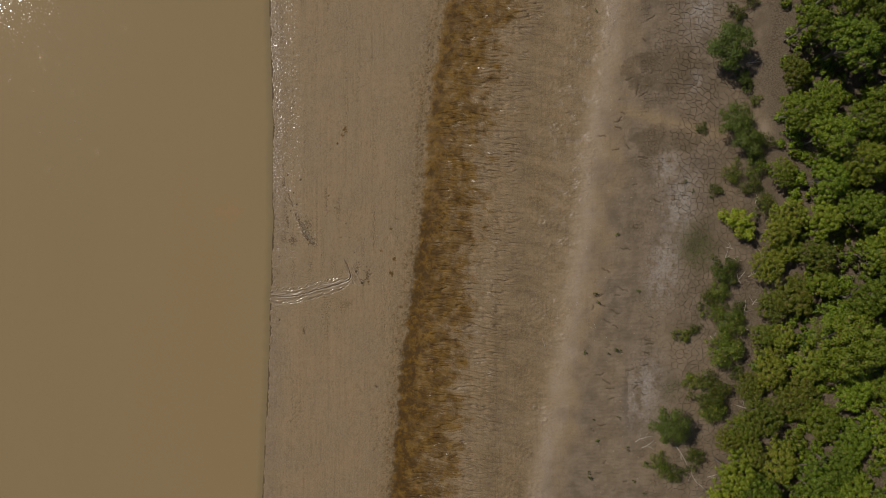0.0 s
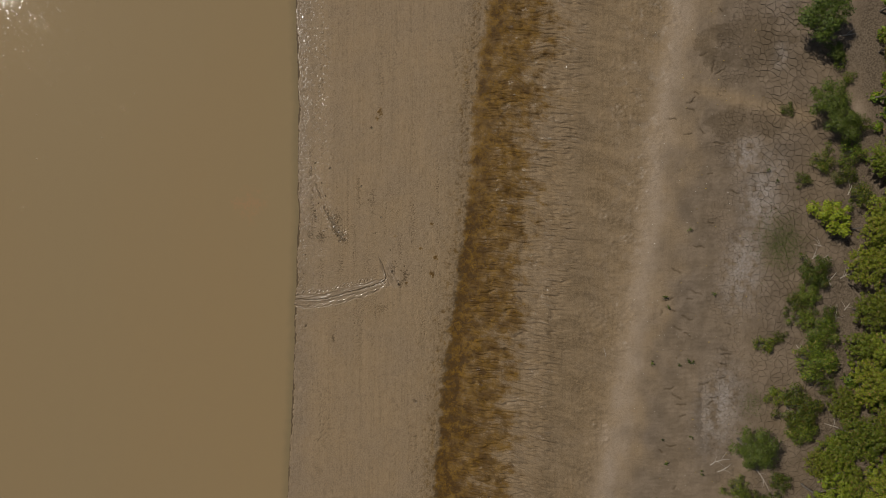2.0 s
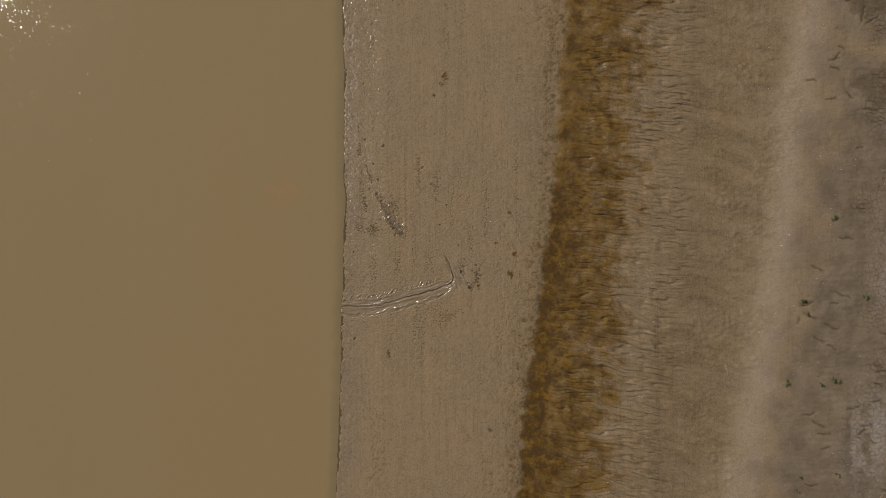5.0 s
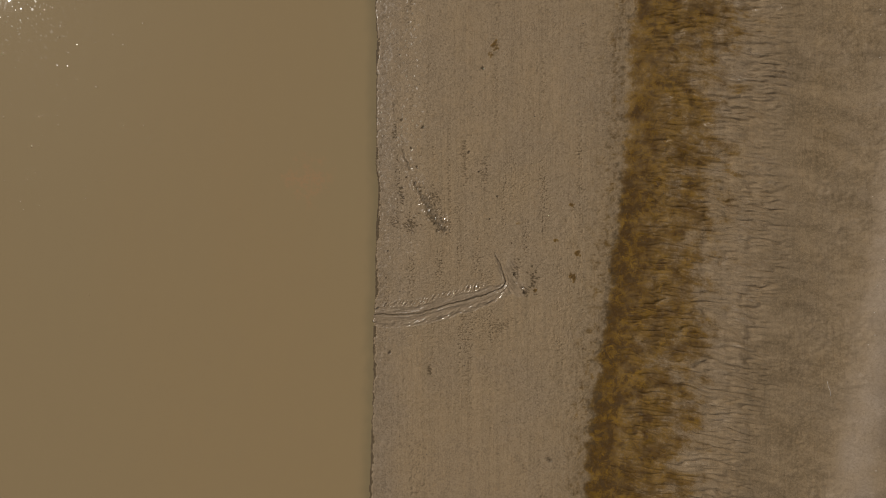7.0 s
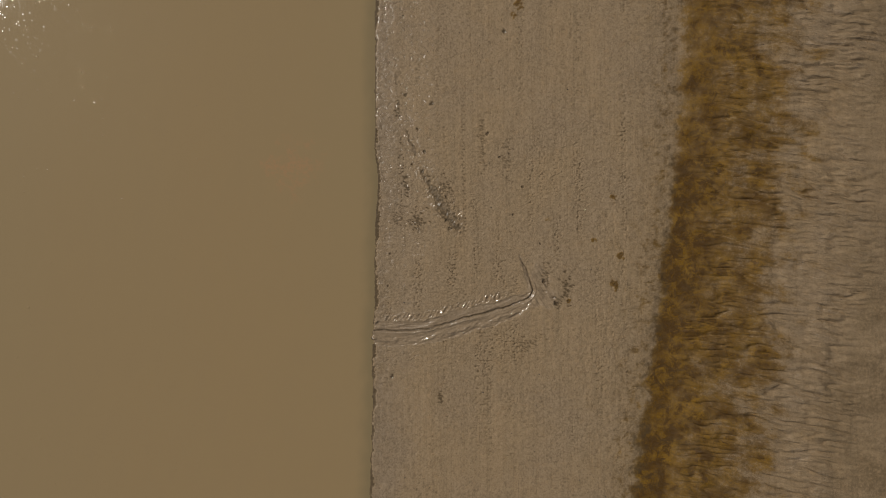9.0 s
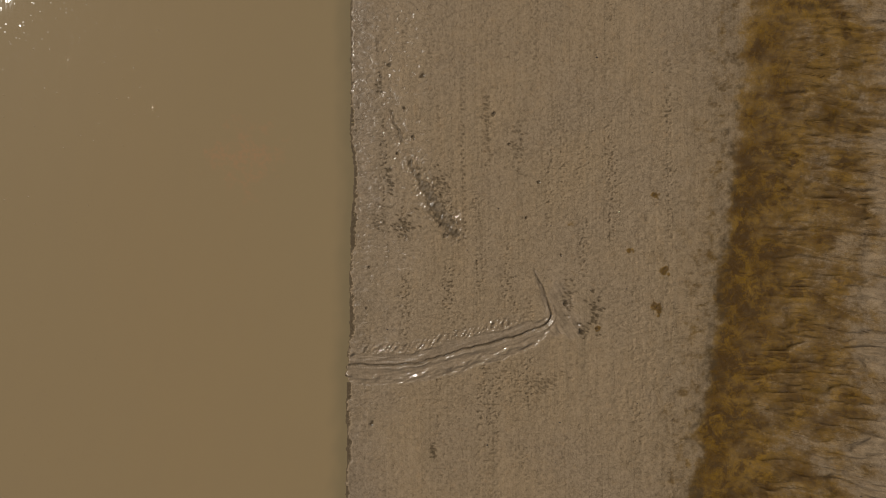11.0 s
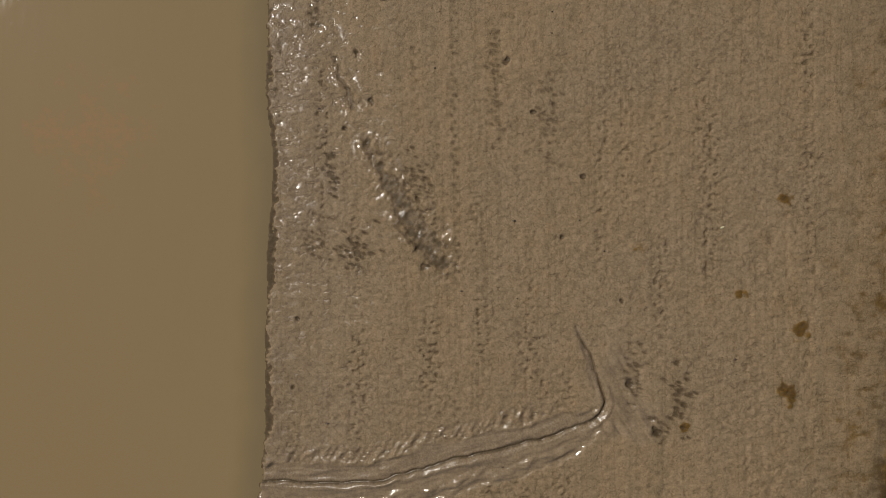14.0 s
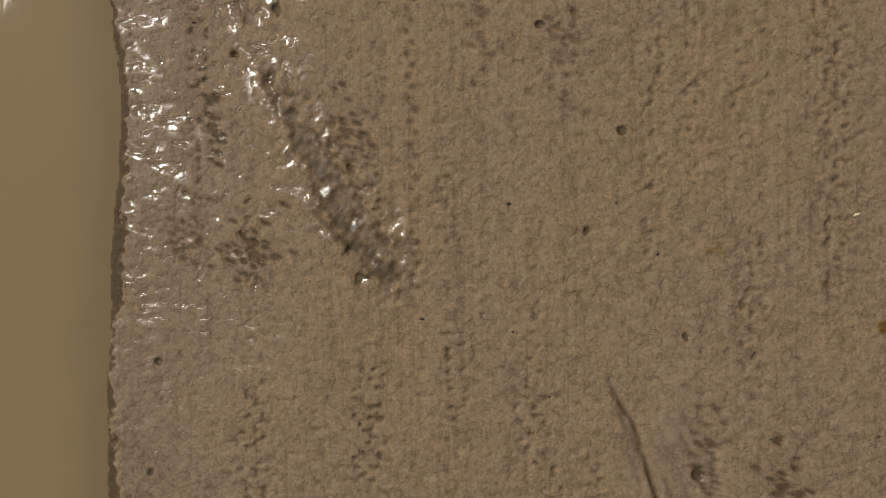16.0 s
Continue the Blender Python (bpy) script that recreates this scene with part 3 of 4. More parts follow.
    Z += near * step(1, 3, p) * step(20, 17, X) * 0.02 * field(X * 1.1, Y * 4.5, 71)
    crust = np.zeros(X.shape)
    for x, y, rx, ry in CRUSTS:
        m = np.exp(-((X - x - 0.12 * (Y - y)) / rx) ** 2 - ((Y - y) / ry) ** 2)
        crust = np.maximum(crust, m)
        salt = np.maximum(salt, 1.1 * m * step(-0.9, 0.4, layers(X * 1.3, Y * 1.3, 3, 78, 0.7)))
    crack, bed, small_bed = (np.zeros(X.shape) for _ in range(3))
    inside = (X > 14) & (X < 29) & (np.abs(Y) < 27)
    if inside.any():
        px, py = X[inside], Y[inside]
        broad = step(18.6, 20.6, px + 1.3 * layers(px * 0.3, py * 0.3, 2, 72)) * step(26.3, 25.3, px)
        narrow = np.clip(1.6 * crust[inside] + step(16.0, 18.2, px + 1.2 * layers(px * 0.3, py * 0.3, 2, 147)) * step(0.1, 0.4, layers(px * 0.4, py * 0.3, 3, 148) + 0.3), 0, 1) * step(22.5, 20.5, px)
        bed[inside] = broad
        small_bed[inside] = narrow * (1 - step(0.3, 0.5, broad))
        # how dark the crack beds are coloured, for shade and moist mud alike
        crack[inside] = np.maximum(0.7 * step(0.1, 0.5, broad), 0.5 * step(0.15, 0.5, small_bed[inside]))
    Z += near * (0.012 * step(16, 19, X) * field(X * 2.6, Y * 2.6, 75) - DEEP * np.maximum(bed, 0.5 * small_bed))
    for x, y, rx, ry in ((19.0, 15.1, 3.2, 2.0), (18.6, 9.4, 2.8, 1.3)):
        m = ((X - x) / rx) ** 2 + ((Y - y) / ry) ** 2 + 0.9 * layers(X * 0.35, Y * 0.45, 4, 103, 0.6)
        wet = np.maximum(wet, 0.46 * step(1.15, 0.85, m) * (1 - spill))
        smooth = step(1.1, 0.6, m) * step(21.5, 20, X)
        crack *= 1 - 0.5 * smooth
    Z += near * step(-3, -1, X) * 0.012 * layers(X * 2.7, Y * 2.9, 2, 109, 0.7)
    scar = random.Random(31)
    for _ in range(46):
        x, y, q, size = scar.uniform(12.8, 18.5), scar.uniform(-20, 20), scar.gauss(-0.15, 0.5), scar.uniform(0.25, 0.6)
        inside = (np.abs(X - x) < 1.0) & (np.abs(Y - y) < 1.0)
        if inside.any():
            px, py = X[inside] - x, Y[inside] - y
            along, across = px * math.cos(q) + py * math.sin(q), py * math.cos(q) - px * math.sin(q)
            across = across + 0.12 * field(along * 2.2 + x, y, 110)
            mark = np.exp(-(across / 0.07) ** 2) * step(size, size * 0.5, np.abs(along))
            Z[inside] -= 0.05 * mark
            wet[inside] = np.maximum(wet[inside], 0.75 * mark)
    silt = np.exp(-((X - 26.8) / 0.8) ** 2 - ((Y - 10.0) / 1.3) ** 2)
    pale = np.maximum(pale, silt)
    path = 0.8 * np.exp(-((X - 25.9 - 0.15 * (Y + 4)) / 0.6) ** 2 - ((Y + 4.0) / 3.6) ** 2)
    pale = np.maximum(pale, path)
    dry = dry * (1 - 0.9 * silt) * (1 - 0.5 * path)
    litter = step(24.2, 26.2, X + 1.2 * layers(X * 0.3, Y * 0.3, 2, 79) - 0.1 * Y) * 0.9 * (1 - silt)
    grass = np.exp(-((X - 21.9) / 1.4) ** 2 - ((Y - 0.6) / 1.5) ** 2) + 0.6 * np.exp(-((X - 19.2) / 0.8) ** 2 - ((Y + 11.6) / 0.9) ** 2)
    wet = np.maximum(wet, 0.35 * np.clip(grass, 0, 1))
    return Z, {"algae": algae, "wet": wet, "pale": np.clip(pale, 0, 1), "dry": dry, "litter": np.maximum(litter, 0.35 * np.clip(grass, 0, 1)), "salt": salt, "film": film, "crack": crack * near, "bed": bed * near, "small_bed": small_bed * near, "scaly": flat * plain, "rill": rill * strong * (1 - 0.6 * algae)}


def sheet(name, patches, material):
    """One ground mesh from patches of different fineness, joined along their edges."""
    places, faces, covers, base = [], [], [], 0
    for xs, ys, fine in patches:
        X, Y = np.meshgrid(xs, ys, indexing="ij")
        Z, cover = bank(X, Y)
        if fine:
            for k, x in ((0, xs[0]), (-1, xs[-1])):
                knots = np.linspace(ys[0], ys[-1], int(round((ys[-1] - ys[0]) / 0.2)) + 1)
                Z[k, :] = np.interp(ys, knots, bank(np.full(knots.shape, x), knots)[0])
            for k, y in ((0, ys[0]), (-1, ys[-1])):
                knots = np.linspace(xs[0], xs[-1], int(round((xs[-1] - xs[0]) / 0.2)) + 1)
                Z[:, k] = np.interp(xs, knots, bank(knots, np.full(knots.shape, y))[0])
        n, m = X.shape
        ids = base + np.arange(n * m).reshape(n, m)
        faces.append(np.stack([ids[:-1, :-1], ids[1:, :-1], ids[1:, 1:], ids[:-1, 1:]], -1).reshape(-1, 4))
        places.append(np.stack([X, Y, Z], -1).reshape(-1, 3))
        covers.append({key: value.reshape(-1) for key, value in cover.items()})
        base += n * m
    places, faces = np.concatenate(places), np.concatenate(faces)
    cover = {key: np.concatenate([c[key] for c in covers]) for key in covers[0]}
    code = np.round(places[:, 0] * 1000).astype(np.int64) * 20000003 + np.round(places[:, 1] * 1000).astype(np.int64)
    _, first, inverse = np.unique(code, return_index=True, return_inverse=True)
    places, faces = places[first], inverse.reshape(-1)[faces]
    mesh = bpy.data.meshes.new(name)
    mesh.vertices.add(len(places))
    mesh.vertices.foreach_set("co", places.astype(np.float32).ravel())
    mesh.loops.add(faces.size)
    mesh.loops.foreach_set("vertex_index", faces.astype(np.int32).ravel())
    mesh.polygons.add(len(faces))
    mesh.polygons.foreach_set("loop_start", np.arange(0, faces.size, 4, dtype=np.int32))
    mesh.polygons.foreach_set("loop_total", np.full(len(faces), 4, dtype=np.int32))
    mesh.polygons.foreach_set("use_smooth", np.ones(len(faces), dtype=bool))
    mesh.update(calc_edges=True)
    for key, value in cover.items():
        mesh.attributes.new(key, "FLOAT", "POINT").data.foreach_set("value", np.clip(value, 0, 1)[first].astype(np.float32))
    mesh.materials.append(material)
    return new(name, mesh)


def run(low, high, gap):
    return np.linspace(low, high, int(round((high - low) / gap)) + 1)


FAR = np.array([26, 30, 38, 50, 80, 150, 400, 1000, 3000.0])
SIDE = np.concatenate([-FAR[::-1], run(-24, 24, 0.2), FAR])
LOW_X = np.concatenate([run(-16.4, -14.8, 0.05), run(-14.8, -4, 0.1)[1:]])
ground = sheet("ground", [
    (run(-16.4, -4, 0.025), run(-6.2, 5.2, 0.025), True),
    (run(-16.4, -4, 0.05), run(-10, -6.2, 0.05), True),
    (run(-16.4, -4, 0.05), run(5.2, 11.2, 0.05), True),
    (LOW_X, run(-24, -10, 0.1), True),
    (LOW_X, run(11.2, 24, 0.1), True),
    (run(-4, 14, 0.1), run(-24, 24, 0.05), True),
    (run(14, 26.4, 0.05), run(-24, 24, 0.05), True),
    (run(26.4, 44, 0.4), run(-24, 24, 0.2), True),
    (run(-16.4, 44, 0.2), np.concatenate([[24], FAR]), False),
    (run(-16.4, 44, 0.2), np.concatenate([-FAR[::-1], [-24]]), False),
    (np.array([-3000, -1000, -400, -150, -80, -50, -38, -30, -24, -20, -18, -16.4]), SIDE, False),
    (np.array([44, 46, 50, 60, 80, 150, 400, 1000, 3000]), SIDE, False),
], MUD)
tagged(ground, "sloping tidal mud bank, brown, wet and rilled, with cracked dry mud above", "mud bank", kind="structure")


def mud_plates(west, wide, deep, nx, ny, key, gaps, bend_by, single, label):
    """Plates of cracked dry mud, each parted from its neighbours by an open crack."""
    rng = np.random.default_rng(12)
    seeds = np.stack(np.meshgrid(west + wide * np.arange(nx), -23.3 + deep * np.arange(ny), indexing="ij"), -1)
    seeds = seeds + rng.uniform(-0.42, 0.42, seeds.shape) * np.array([wide, deep])
    singles, joined = [], []
    for i in range(1, nx - 1):
        for j in range(1, ny - 1):
            c = seeds[i, j]
            ring = [c + np.array(q) for q in ((-2, -2), (2, -2), (2, 2), (-2, 2))]
            for a in range(max(0, i - 2), min(nx, i + 3)):
                for b in range(max(0, j - 2), min(ny, j + 3)):
                    if (a, b) == (i, j):
                        continue
                    way = seeds[a, b] - c
                    far = 0.5 * way.dot(way)
                    side = [way.dot(p - c) - far for p in ring]
                    cut = []
                    for k, p in enumerate(ring):
                        q, u, v = ring[k - 1], side[k - 1], side[k]
                        if (u > 0) != (v > 0):
                            cut.append(q + (p - q) * (u / (u - v)))
                        if v <= 0:
                            cut.append(p)
                    ring = cut
            ring = [p for k, p in enumerate(ring) if np.hypot(*(p - ring[k - 1])) > 0.04]
            if len(ring) < 3:
                continue
            line = []
            for k, p in enumerate(ring):
                q = ring[(k + 1) % len(ring)]
                line += [p, p + (q - p) * 0.33, p + (q - p) * 0.67]
            line = np.array(line)
            bend = np.stack([layers(line[:, 0] * 1.1, line[:, 1] * 1.1, 3, 145), layers(line[:, 0] * 1.1, line[:, 1] * 1.1, 3, 146)], 1)
            line = line + bend_by * bend
            mid = line.mean(0)
            out = line - mid
            size = np.hypot(out[:, 0], out[:, 1])[:, None]
            gap = rng.uniform(*gaps)
            rim = mid + out * np.maximum(0.3, 1 - gap / size)
            (singles if single and 19.0 < mid[0] < 22.6 and -10.5 < mid[1] < 9.5 and len(singles) < 300 else joined).append((mid, rim, rim + out * 0.012 / size))
    places = []
    for mid, rim, foot in singles + joined:
        places.append(np.concatenate([mid[None], mid + (rim - mid) * 0.6, rim, foot]))
    flat = np.concatenate(places)
    Z, cover = bank(flat[:, :1], flat[:, 1:])
    Z, cover = Z[:, 0], {k: value[:, 0] for k, value in cover.items()}
    Z = Z + DEEP * np.maximum(cover["bed"], 0.5 * cover["small_bed"]) + (0.004 if single else 0.001)
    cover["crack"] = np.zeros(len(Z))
    batch, first = [], 0
    for number, (mid, rim, foot) in enumerate(singles + joined):
        n = len(rim)
        ids = slice(first, first + 1 + 3 * n)
        first += 1 + 3 * n
        z = Z[ids].copy()
        keep = cover[key][ids][0] > 0.12
        z[1 + n:1 + 2 * n] += 0.006
        z[1 + 2 * n:] -= 0.09
        faces = []
        for k in range(n):
            m = (k + 1) % n
            faces.append((0, 1 + k, 1 + m))
            faces.append((1 + k, 1 + n + k, 1 + n + m, 1 + m))
            faces.append((1 + n + k, 1 + 2 * n + k, 1 + 2 * n + m, 1 + n + m))
        if keep:
            batch.append((number < len(singles), np.column_stack([flat[ids], z]), faces, {k: value[ids] for k, value in cover.items()}))

    def build(name, pieces):
        verts, faces = np.concatenate([p[1] for p in pieces]), []
        base = 0
        for p in pieces:
            faces += [tuple(base + k for k in f) for f in p[2]]
            base += len(p[1])
        mesh = bpy.data.meshes.new(name)
        mesh.from_pydata(verts.tolist(), [], faces)
        for layer in pieces[0][3]:
            mesh.attributes.new(layer, "FLOAT", "POINT").data.foreach_set("value", np.clip(np.concatenate([p[3][layer] for p in pieces]), 0, 1).astype(np.float32))
        mesh.materials.append(MUD)
        ob = new(name, mesh)
        ob.parent = ground
        return ob

    for piece in batch:
        if piece[0]:
            build("mud_plate", [piece])
    tagged(build("mud_plates", [p for p in batch if not p[0]]), label, kind="stuff")


def river():
    xs = np.concatenate([[-3000, -600, -150, -60, -40, -25, -18], run(-17, -14.9, 0.1)])
    ys = np.concatenate([-FAR[::-1], run(-24, 24, 0.2), FAR])
    X, Y = np.meshgrid(xs, ys, indexing="ij")
    n, m = X.shape
    ids = np.arange(n * m).reshape(n, m)
    mesh = bpy.data.meshes.new("water")
    mesh.from_pydata(np.stack([X, Y, 0 * X], -1).reshape(-1, 3).tolist(), [], np.stack([ids[:-1, :-1], ids[1:, :-1], ids[1:, 1:], ids[:-1, 1:]], -1).reshape(-1, 4).tolist())
    shallow = step(-0.75, 0.05, X - shore(Y) + 0.12 * layers(X * 2, Y * 1.3, 2, 104))
    mesh.attributes.new("shallow", "FLOAT", "POINT").data.foreach_set("value", shallow.astype(np.float32).ravel())
    mesh.materials.append(WATER)
    return tagged(new("water", mesh), "opaque milky-brown silty river water, lightly rippled", "river", kind="structure")


river()
mud_plates(18.0, 0.50, 0.42, 18, 112, "bed", (0.012, 0.032), 0.2, True, "cracked dry mud plates further along the shelf")
mud_plates(15.6, 0.31, 0.29, 21, 160, "small_bed", (0.008, 0.020), 0.12, False, "small plates of grey crazed mud crust")


# ---- plants ----
def part(name, mesh_or_bm, material, parent, label=""):
    """Links a mesh as one part under its thing."""
    mesh = mesh_or_bm
    if isinstance(mesh, bmesh.types.BMesh):
        mesh = bpy.data.meshes.new(name)
        mesh_or_bm.to_mesh(mesh)
        mesh_or_bm.free()
    mesh.materials.append(material)
    ob = new(name, mesh)
    ob.parent = parent
    return tagged(ob, label)


def height(x, y):
    return float(bank(np.array([[x]], float), np.array([[y]], float))[0][0, 0])


def tube(bm, points, r0, r1, sides=7):
    """A tapering, slightly knotty branch along points."""
    points = [Vector(p) for p in points]
    rings = []
    for i, p in enumerate(points):
        way = (points[min(i + 1, len(points) - 1)] - points[max(i - 1, 0)]).normalized()
        turn = way.to_track_quat("Z", "Y")
        r = (r0 + (r1 - r0) * i / (len(points) - 1)) * (1 + 0.12 * noise.noise(p * 3))
        rings.append([bm.verts.new(p + turn @ Vector((r * math.cos(k * math.tau / sides), r * math.sin(k * math.tau / sides), 0))) for k in range(sides)])
    for a, b in zip(rings, rings[1:]):
        for k in range(sides):
            bm.faces.new((a[k], a[(k + 1) % sides], b[(k + 1) % sides], b[k])).smooth = True
    bm.faces.new(rings[0][::-1])
    bm.faces.new(rings[-1])


def bent(rng, a, b, bow, count=5):
    a, b = Vector(a), Vector(b)
    side = Vector((rng.uniform(-1, 1), rng.uniform(-1, 1), rng.uniform(-0.2, 0.6))) * bow
    return [a.lerp(b, k / count) + side * math.sin(math.pi * k / count) + Vector((rng.uniform(-1, 1), rng.uniform(-1, 1), 0)) * bow * 0.15 * (0 < k < count) for k in range(count + 1)]


def foliage(rng, lobes, count, long, wide, up=0.45, loose=0.12, fold=0.12):
    """Many single leaves over a set of lobes (x, y, z, radius, flatness)."""
    L = np.array(lobes, float)
    pick = rng.choice(len(L), size=count, p=L[:, 3] ** 2 / (L[:, 3] ** 2).sum())
    way = rng.normal(size=(count, 3))
    way /= np.linalg.norm(way, axis=1)[:, None]
    low = way[:, 2] < -0.25
    way[low, 2] *= -1
    r = L[pick, 3] * (1 + 0.12 * rng.normal(size=count) * 0.8)
    far = rng.random(count) < loose
    r = np.where(far, r * rng.uniform(1.05, 1.3 + 0.8 * loose, count), r)
    deep = rng.random(count) < 0.18
    r = np.where(deep, r * rng.uniform(0.45, 0.9, count), r)
    # every lobe is knobbly, as bunches of leaves make it
    knob = 1 + 0.16 * np.sin(way[:, 0] * 7 + L[pick, 0] * 5) * np.sin(way[:, 1] * 7 + L[pick, 1] * 3) + 0.08 * np.sin(way[:, 2] * 11 + way[:, 0] * 9)
    at = L[pick, :3] + way * (r * knob)[:, None] * np.stack([np.ones(count), np.ones(count), L[pick, 4]], 1)
    face = way * 0.95 + rng.normal(size=(count, 3)) * 0.36 + np.array([0, 0, up])
    face /= np.linalg.norm(face, axis=1)[:, None]
    along = np.cross(face, rng.normal(size=(count, 3)))
    along /= np.linalg.norm(along, axis=1)[:, None]
    across = np.cross(face, along)
    size = rng.uniform(0.7, 1.3, count)[:, None]
    a, b = along * long * 0.5 * size, across * wide * 0.5 * size
    dip = face * wide * fold * size
    verts = np.stack([at - a, at - a * 0.1 + b + dip, at + a - dip * 0.6, at - a * 0.1 - b + dip], 1).reshape(-1, 3)
    mesh = bpy.data.meshes.new("foliage")
    mesh.vertices.add(count * 4)
    mesh.vertices.foreach_set("co", verts.astype(np.float32).ravel())
    mesh.loops.add(count * 4)
    mesh.loops.foreach_set("vertex_index", np.arange(count * 4, dtype=np.int32))
    mesh.polygons.add(count)
    mesh.polygons.foreach_set("loop_start", np.arange(0, count * 4, 4, dtype=np.int32))
    mesh.polygons.foreach_set("loop_total", np.full(count, 4, dtype=np.int32))
    mesh.update(calc_edges=True)
    return mesh


def tree(seed, tall, spread, tufts, leaves, material, long=0.14, wide=0.092):
    """A mangrove of the given height and crown radius, standing at the origin."""
    rng, rnd = np.random.default_rng(seed), random.Random(seed)
    top = new("mangrove_tree")
    heads, limbs = [], []
    boughs = 5 + seed % 3
    for k in range(boughs):
        a, q = k * math.tau / boughs + rnd.uniform(-0.4, 0.4), spread * (0.0 if k == 0 else rnd.uniform(0.42, 0.62))
        dome = spread * (0.62 if k == 0 else rnd.uniform(0.38, 0.55))
        mid = Vector((q * math.cos(a), q * math.sin(a), tall - dome * 0.95 - (0 if k == 0 else rnd.uniform(0.15, 0.5) * spread)))
        limbs.append(mid)
        count = int(tufts * dome ** 2 / spread ** 2)
        for m in range(count):
            z = 1 - 1.15 * (m + 0.5) / count
            b = m * 2.39996 + rnd.uniform(-0.3, 0.3)
            w = math.sqrt(max(0, 1 - z * z))
            r = dome * rnd.uniform(0.11, 0.24)
            p = mid + Vector((w * math.cos(b), w * math.sin(b), z * 0.9)) * dome * rnd.uniform(0.78, 1.05)
            heads.append((p.x, p.y, p.z, r, rnd.uniform(0.8, 1.1)))
    bm = bmesh.new()
    fork = Vector((rnd.uniform(-0.2, 0.2), rnd.uniform(-0.2, 0.2), tall * 0.35))
    tube(bm, bent(rnd, (0, 0, -0.15), fork, 0.12), 0.022 * tall, 0.014 * tall, 9)
    part("trunk", bm, BARK, top)
    for p in limbs:
        bm = bmesh.new()
        tube(bm, bent(rnd, fork - Vector((0, 0, 0.1)), p, 0.2), 0.014 * tall, 0.005 * tall, 6)
        part("branch", bm, BARK, top)
    part("crown", foliage(rng, heads, leaves, long, wide, 0.35, 0.1), material, top, "dense crown of small leathery leaves")
    return top


def shrub(seed, tall, spread, lobes, leaves, material, long, wide, name="shrub", up=0.4, loose=0.3):
    """A bush of several stems, standing at the origin."""
    rng, rnd = np.random.default_rng(seed), random.Random(seed)
    top = new(name)
    tops = []
    for k in range(lobes):
        a, q = k * 2.4 + rnd.uniform(-0.5, 0.5), spread * 0.75 * math.sqrt((k + 0.2) / lobes)
        r = spread * rnd.uniform(0.10, 0.27)
        q *= rnd.uniform(0.8, 1.25)
        tops.append((q * math.cos(a), q * math.sin(a), max(r * 0.7, tall - r * 0.8 - 0.6 * q * rnd.uniform(0.3, 1.2)), r, rnd.uniform(0.7, 1.0)))
    for x, y, z, r, _ in tops[:6]:
        bm = bmesh.new()
        tube(bm, bent(rnd, (x * 0.12, y * 0.12, -0.12), (x, y, z), 0.15), 0.028 * tall, 0.008 * tall, 6)
        part("stem", bm, BARK, top)
    part("foliage", foliage(rng, tops, leaves, long, wide, up, loose), material, top)
    return top


def stand(ob, x, y, turn=0.0, size=1.0, sink=0.0):
    ob.matrix_basis = pose(x, y, height(x, y) - sink, 0, 0, turn) @ Matrix.Scale(size, 4)
    return ob


rnd = random.Random(5)
MODELS = {}


def plant(kind, x, y, size, make, label, category, group, vary=0.1):
    """Builds three forms of a kind of plant, then places copies of them."""
    forms = MODELS.setdefault(kind, [])
    at = pose(x, y, height(x, y), 0, 0, rnd.uniform(0, 360)) @ Matrix.Diagonal((size, size, size * rnd.uniform(1 - vary, 1 + vary), 1))
    if len(forms) < 3:
        ob = make(len(forms) * 31 + len(kind))
        tagged(ob, label, category, group)
        ob.matrix_basis = at
        forms.append(ob)
        return ob
    first = forms[rnd.randrange(3)]
    ob = copy_thing(first, pose(0, 0, 0))
    ob.matrix_basis = at
    return ob


# the mangrove wood: x, y of each crown, its size, kind
GREEN = [
    (31.0, 15.4, 1.07), (33.0, 18.0, 0.86), (28.4, 17.3, 0.78), (27.8, 10.9, 0.78), (29.7, 8.6, 0.9), (32.8, 10.6, 0.95), (30.0, 5.4, 0.83),
    (32.8, 3.0, 0.9), (32.4, -3.8, 0.9), (30.1, -2.6, 0.78), (29.8, -13.6, 0.86), (32.4, -10.8, 0.95), (32.0, -15.3, 0.9), (28.5, -17.2, 0.83),
    (31.5, -18.5, 0.83), (24.5, -19.4, 0.86), (27.9, -20.5, 0.86), (30.5, 11.9, 0.69), (34.8, 15.2, 1.04), (35.3, 10.9, 1.04), (35.3, 6.5, 1.04),
    (35.3, -2.1, 1.04), (35.3, -10.8, 1.04), (35.3, -15.1, 1.04), (34.4, -19.4, 1.04), (30.5, 20.1, 0.95), (34.0, 21.2, 1.04),
    (31.6, -5.6, 0.8), (36.2, -0.2, 0.9), (33.6, -0.4, 0.85), (29.4, -19.0, 0.75), (30.6, -16.8, 0.7), (36.0, 8.6, 0.9), (36.0, -12.9, 0.9),
]
OLIVE = [
    (28.3, 14.3, 0.77), (27.9, 2.7, 0.91), (27.5, 0.0, 0.77), (29.6, -0.6, 0.85), (28.1, -3.7, 1.05), (26.1, -9.7, 0.91), (27.9, -12.2, 1.01),
    (26.6, -17.1, 1.01), (25.6, -13.4, 0.93), (27.2, -7.1, 0.81), (24.0, -14.6, 0.81), (29.2, -9.3, 0.85), (27.4, 6.3, 0.69),
    (26.4, 1.3, 0.72), (26.2, -1.5, 0.8), (26.4, -4.6, 0.8), (25.9, -6.9, 0.72), (24.6, -16.4, 0.8), (23.2, -15.6, 0.6), (25.0, -11.4, 0.7),
]
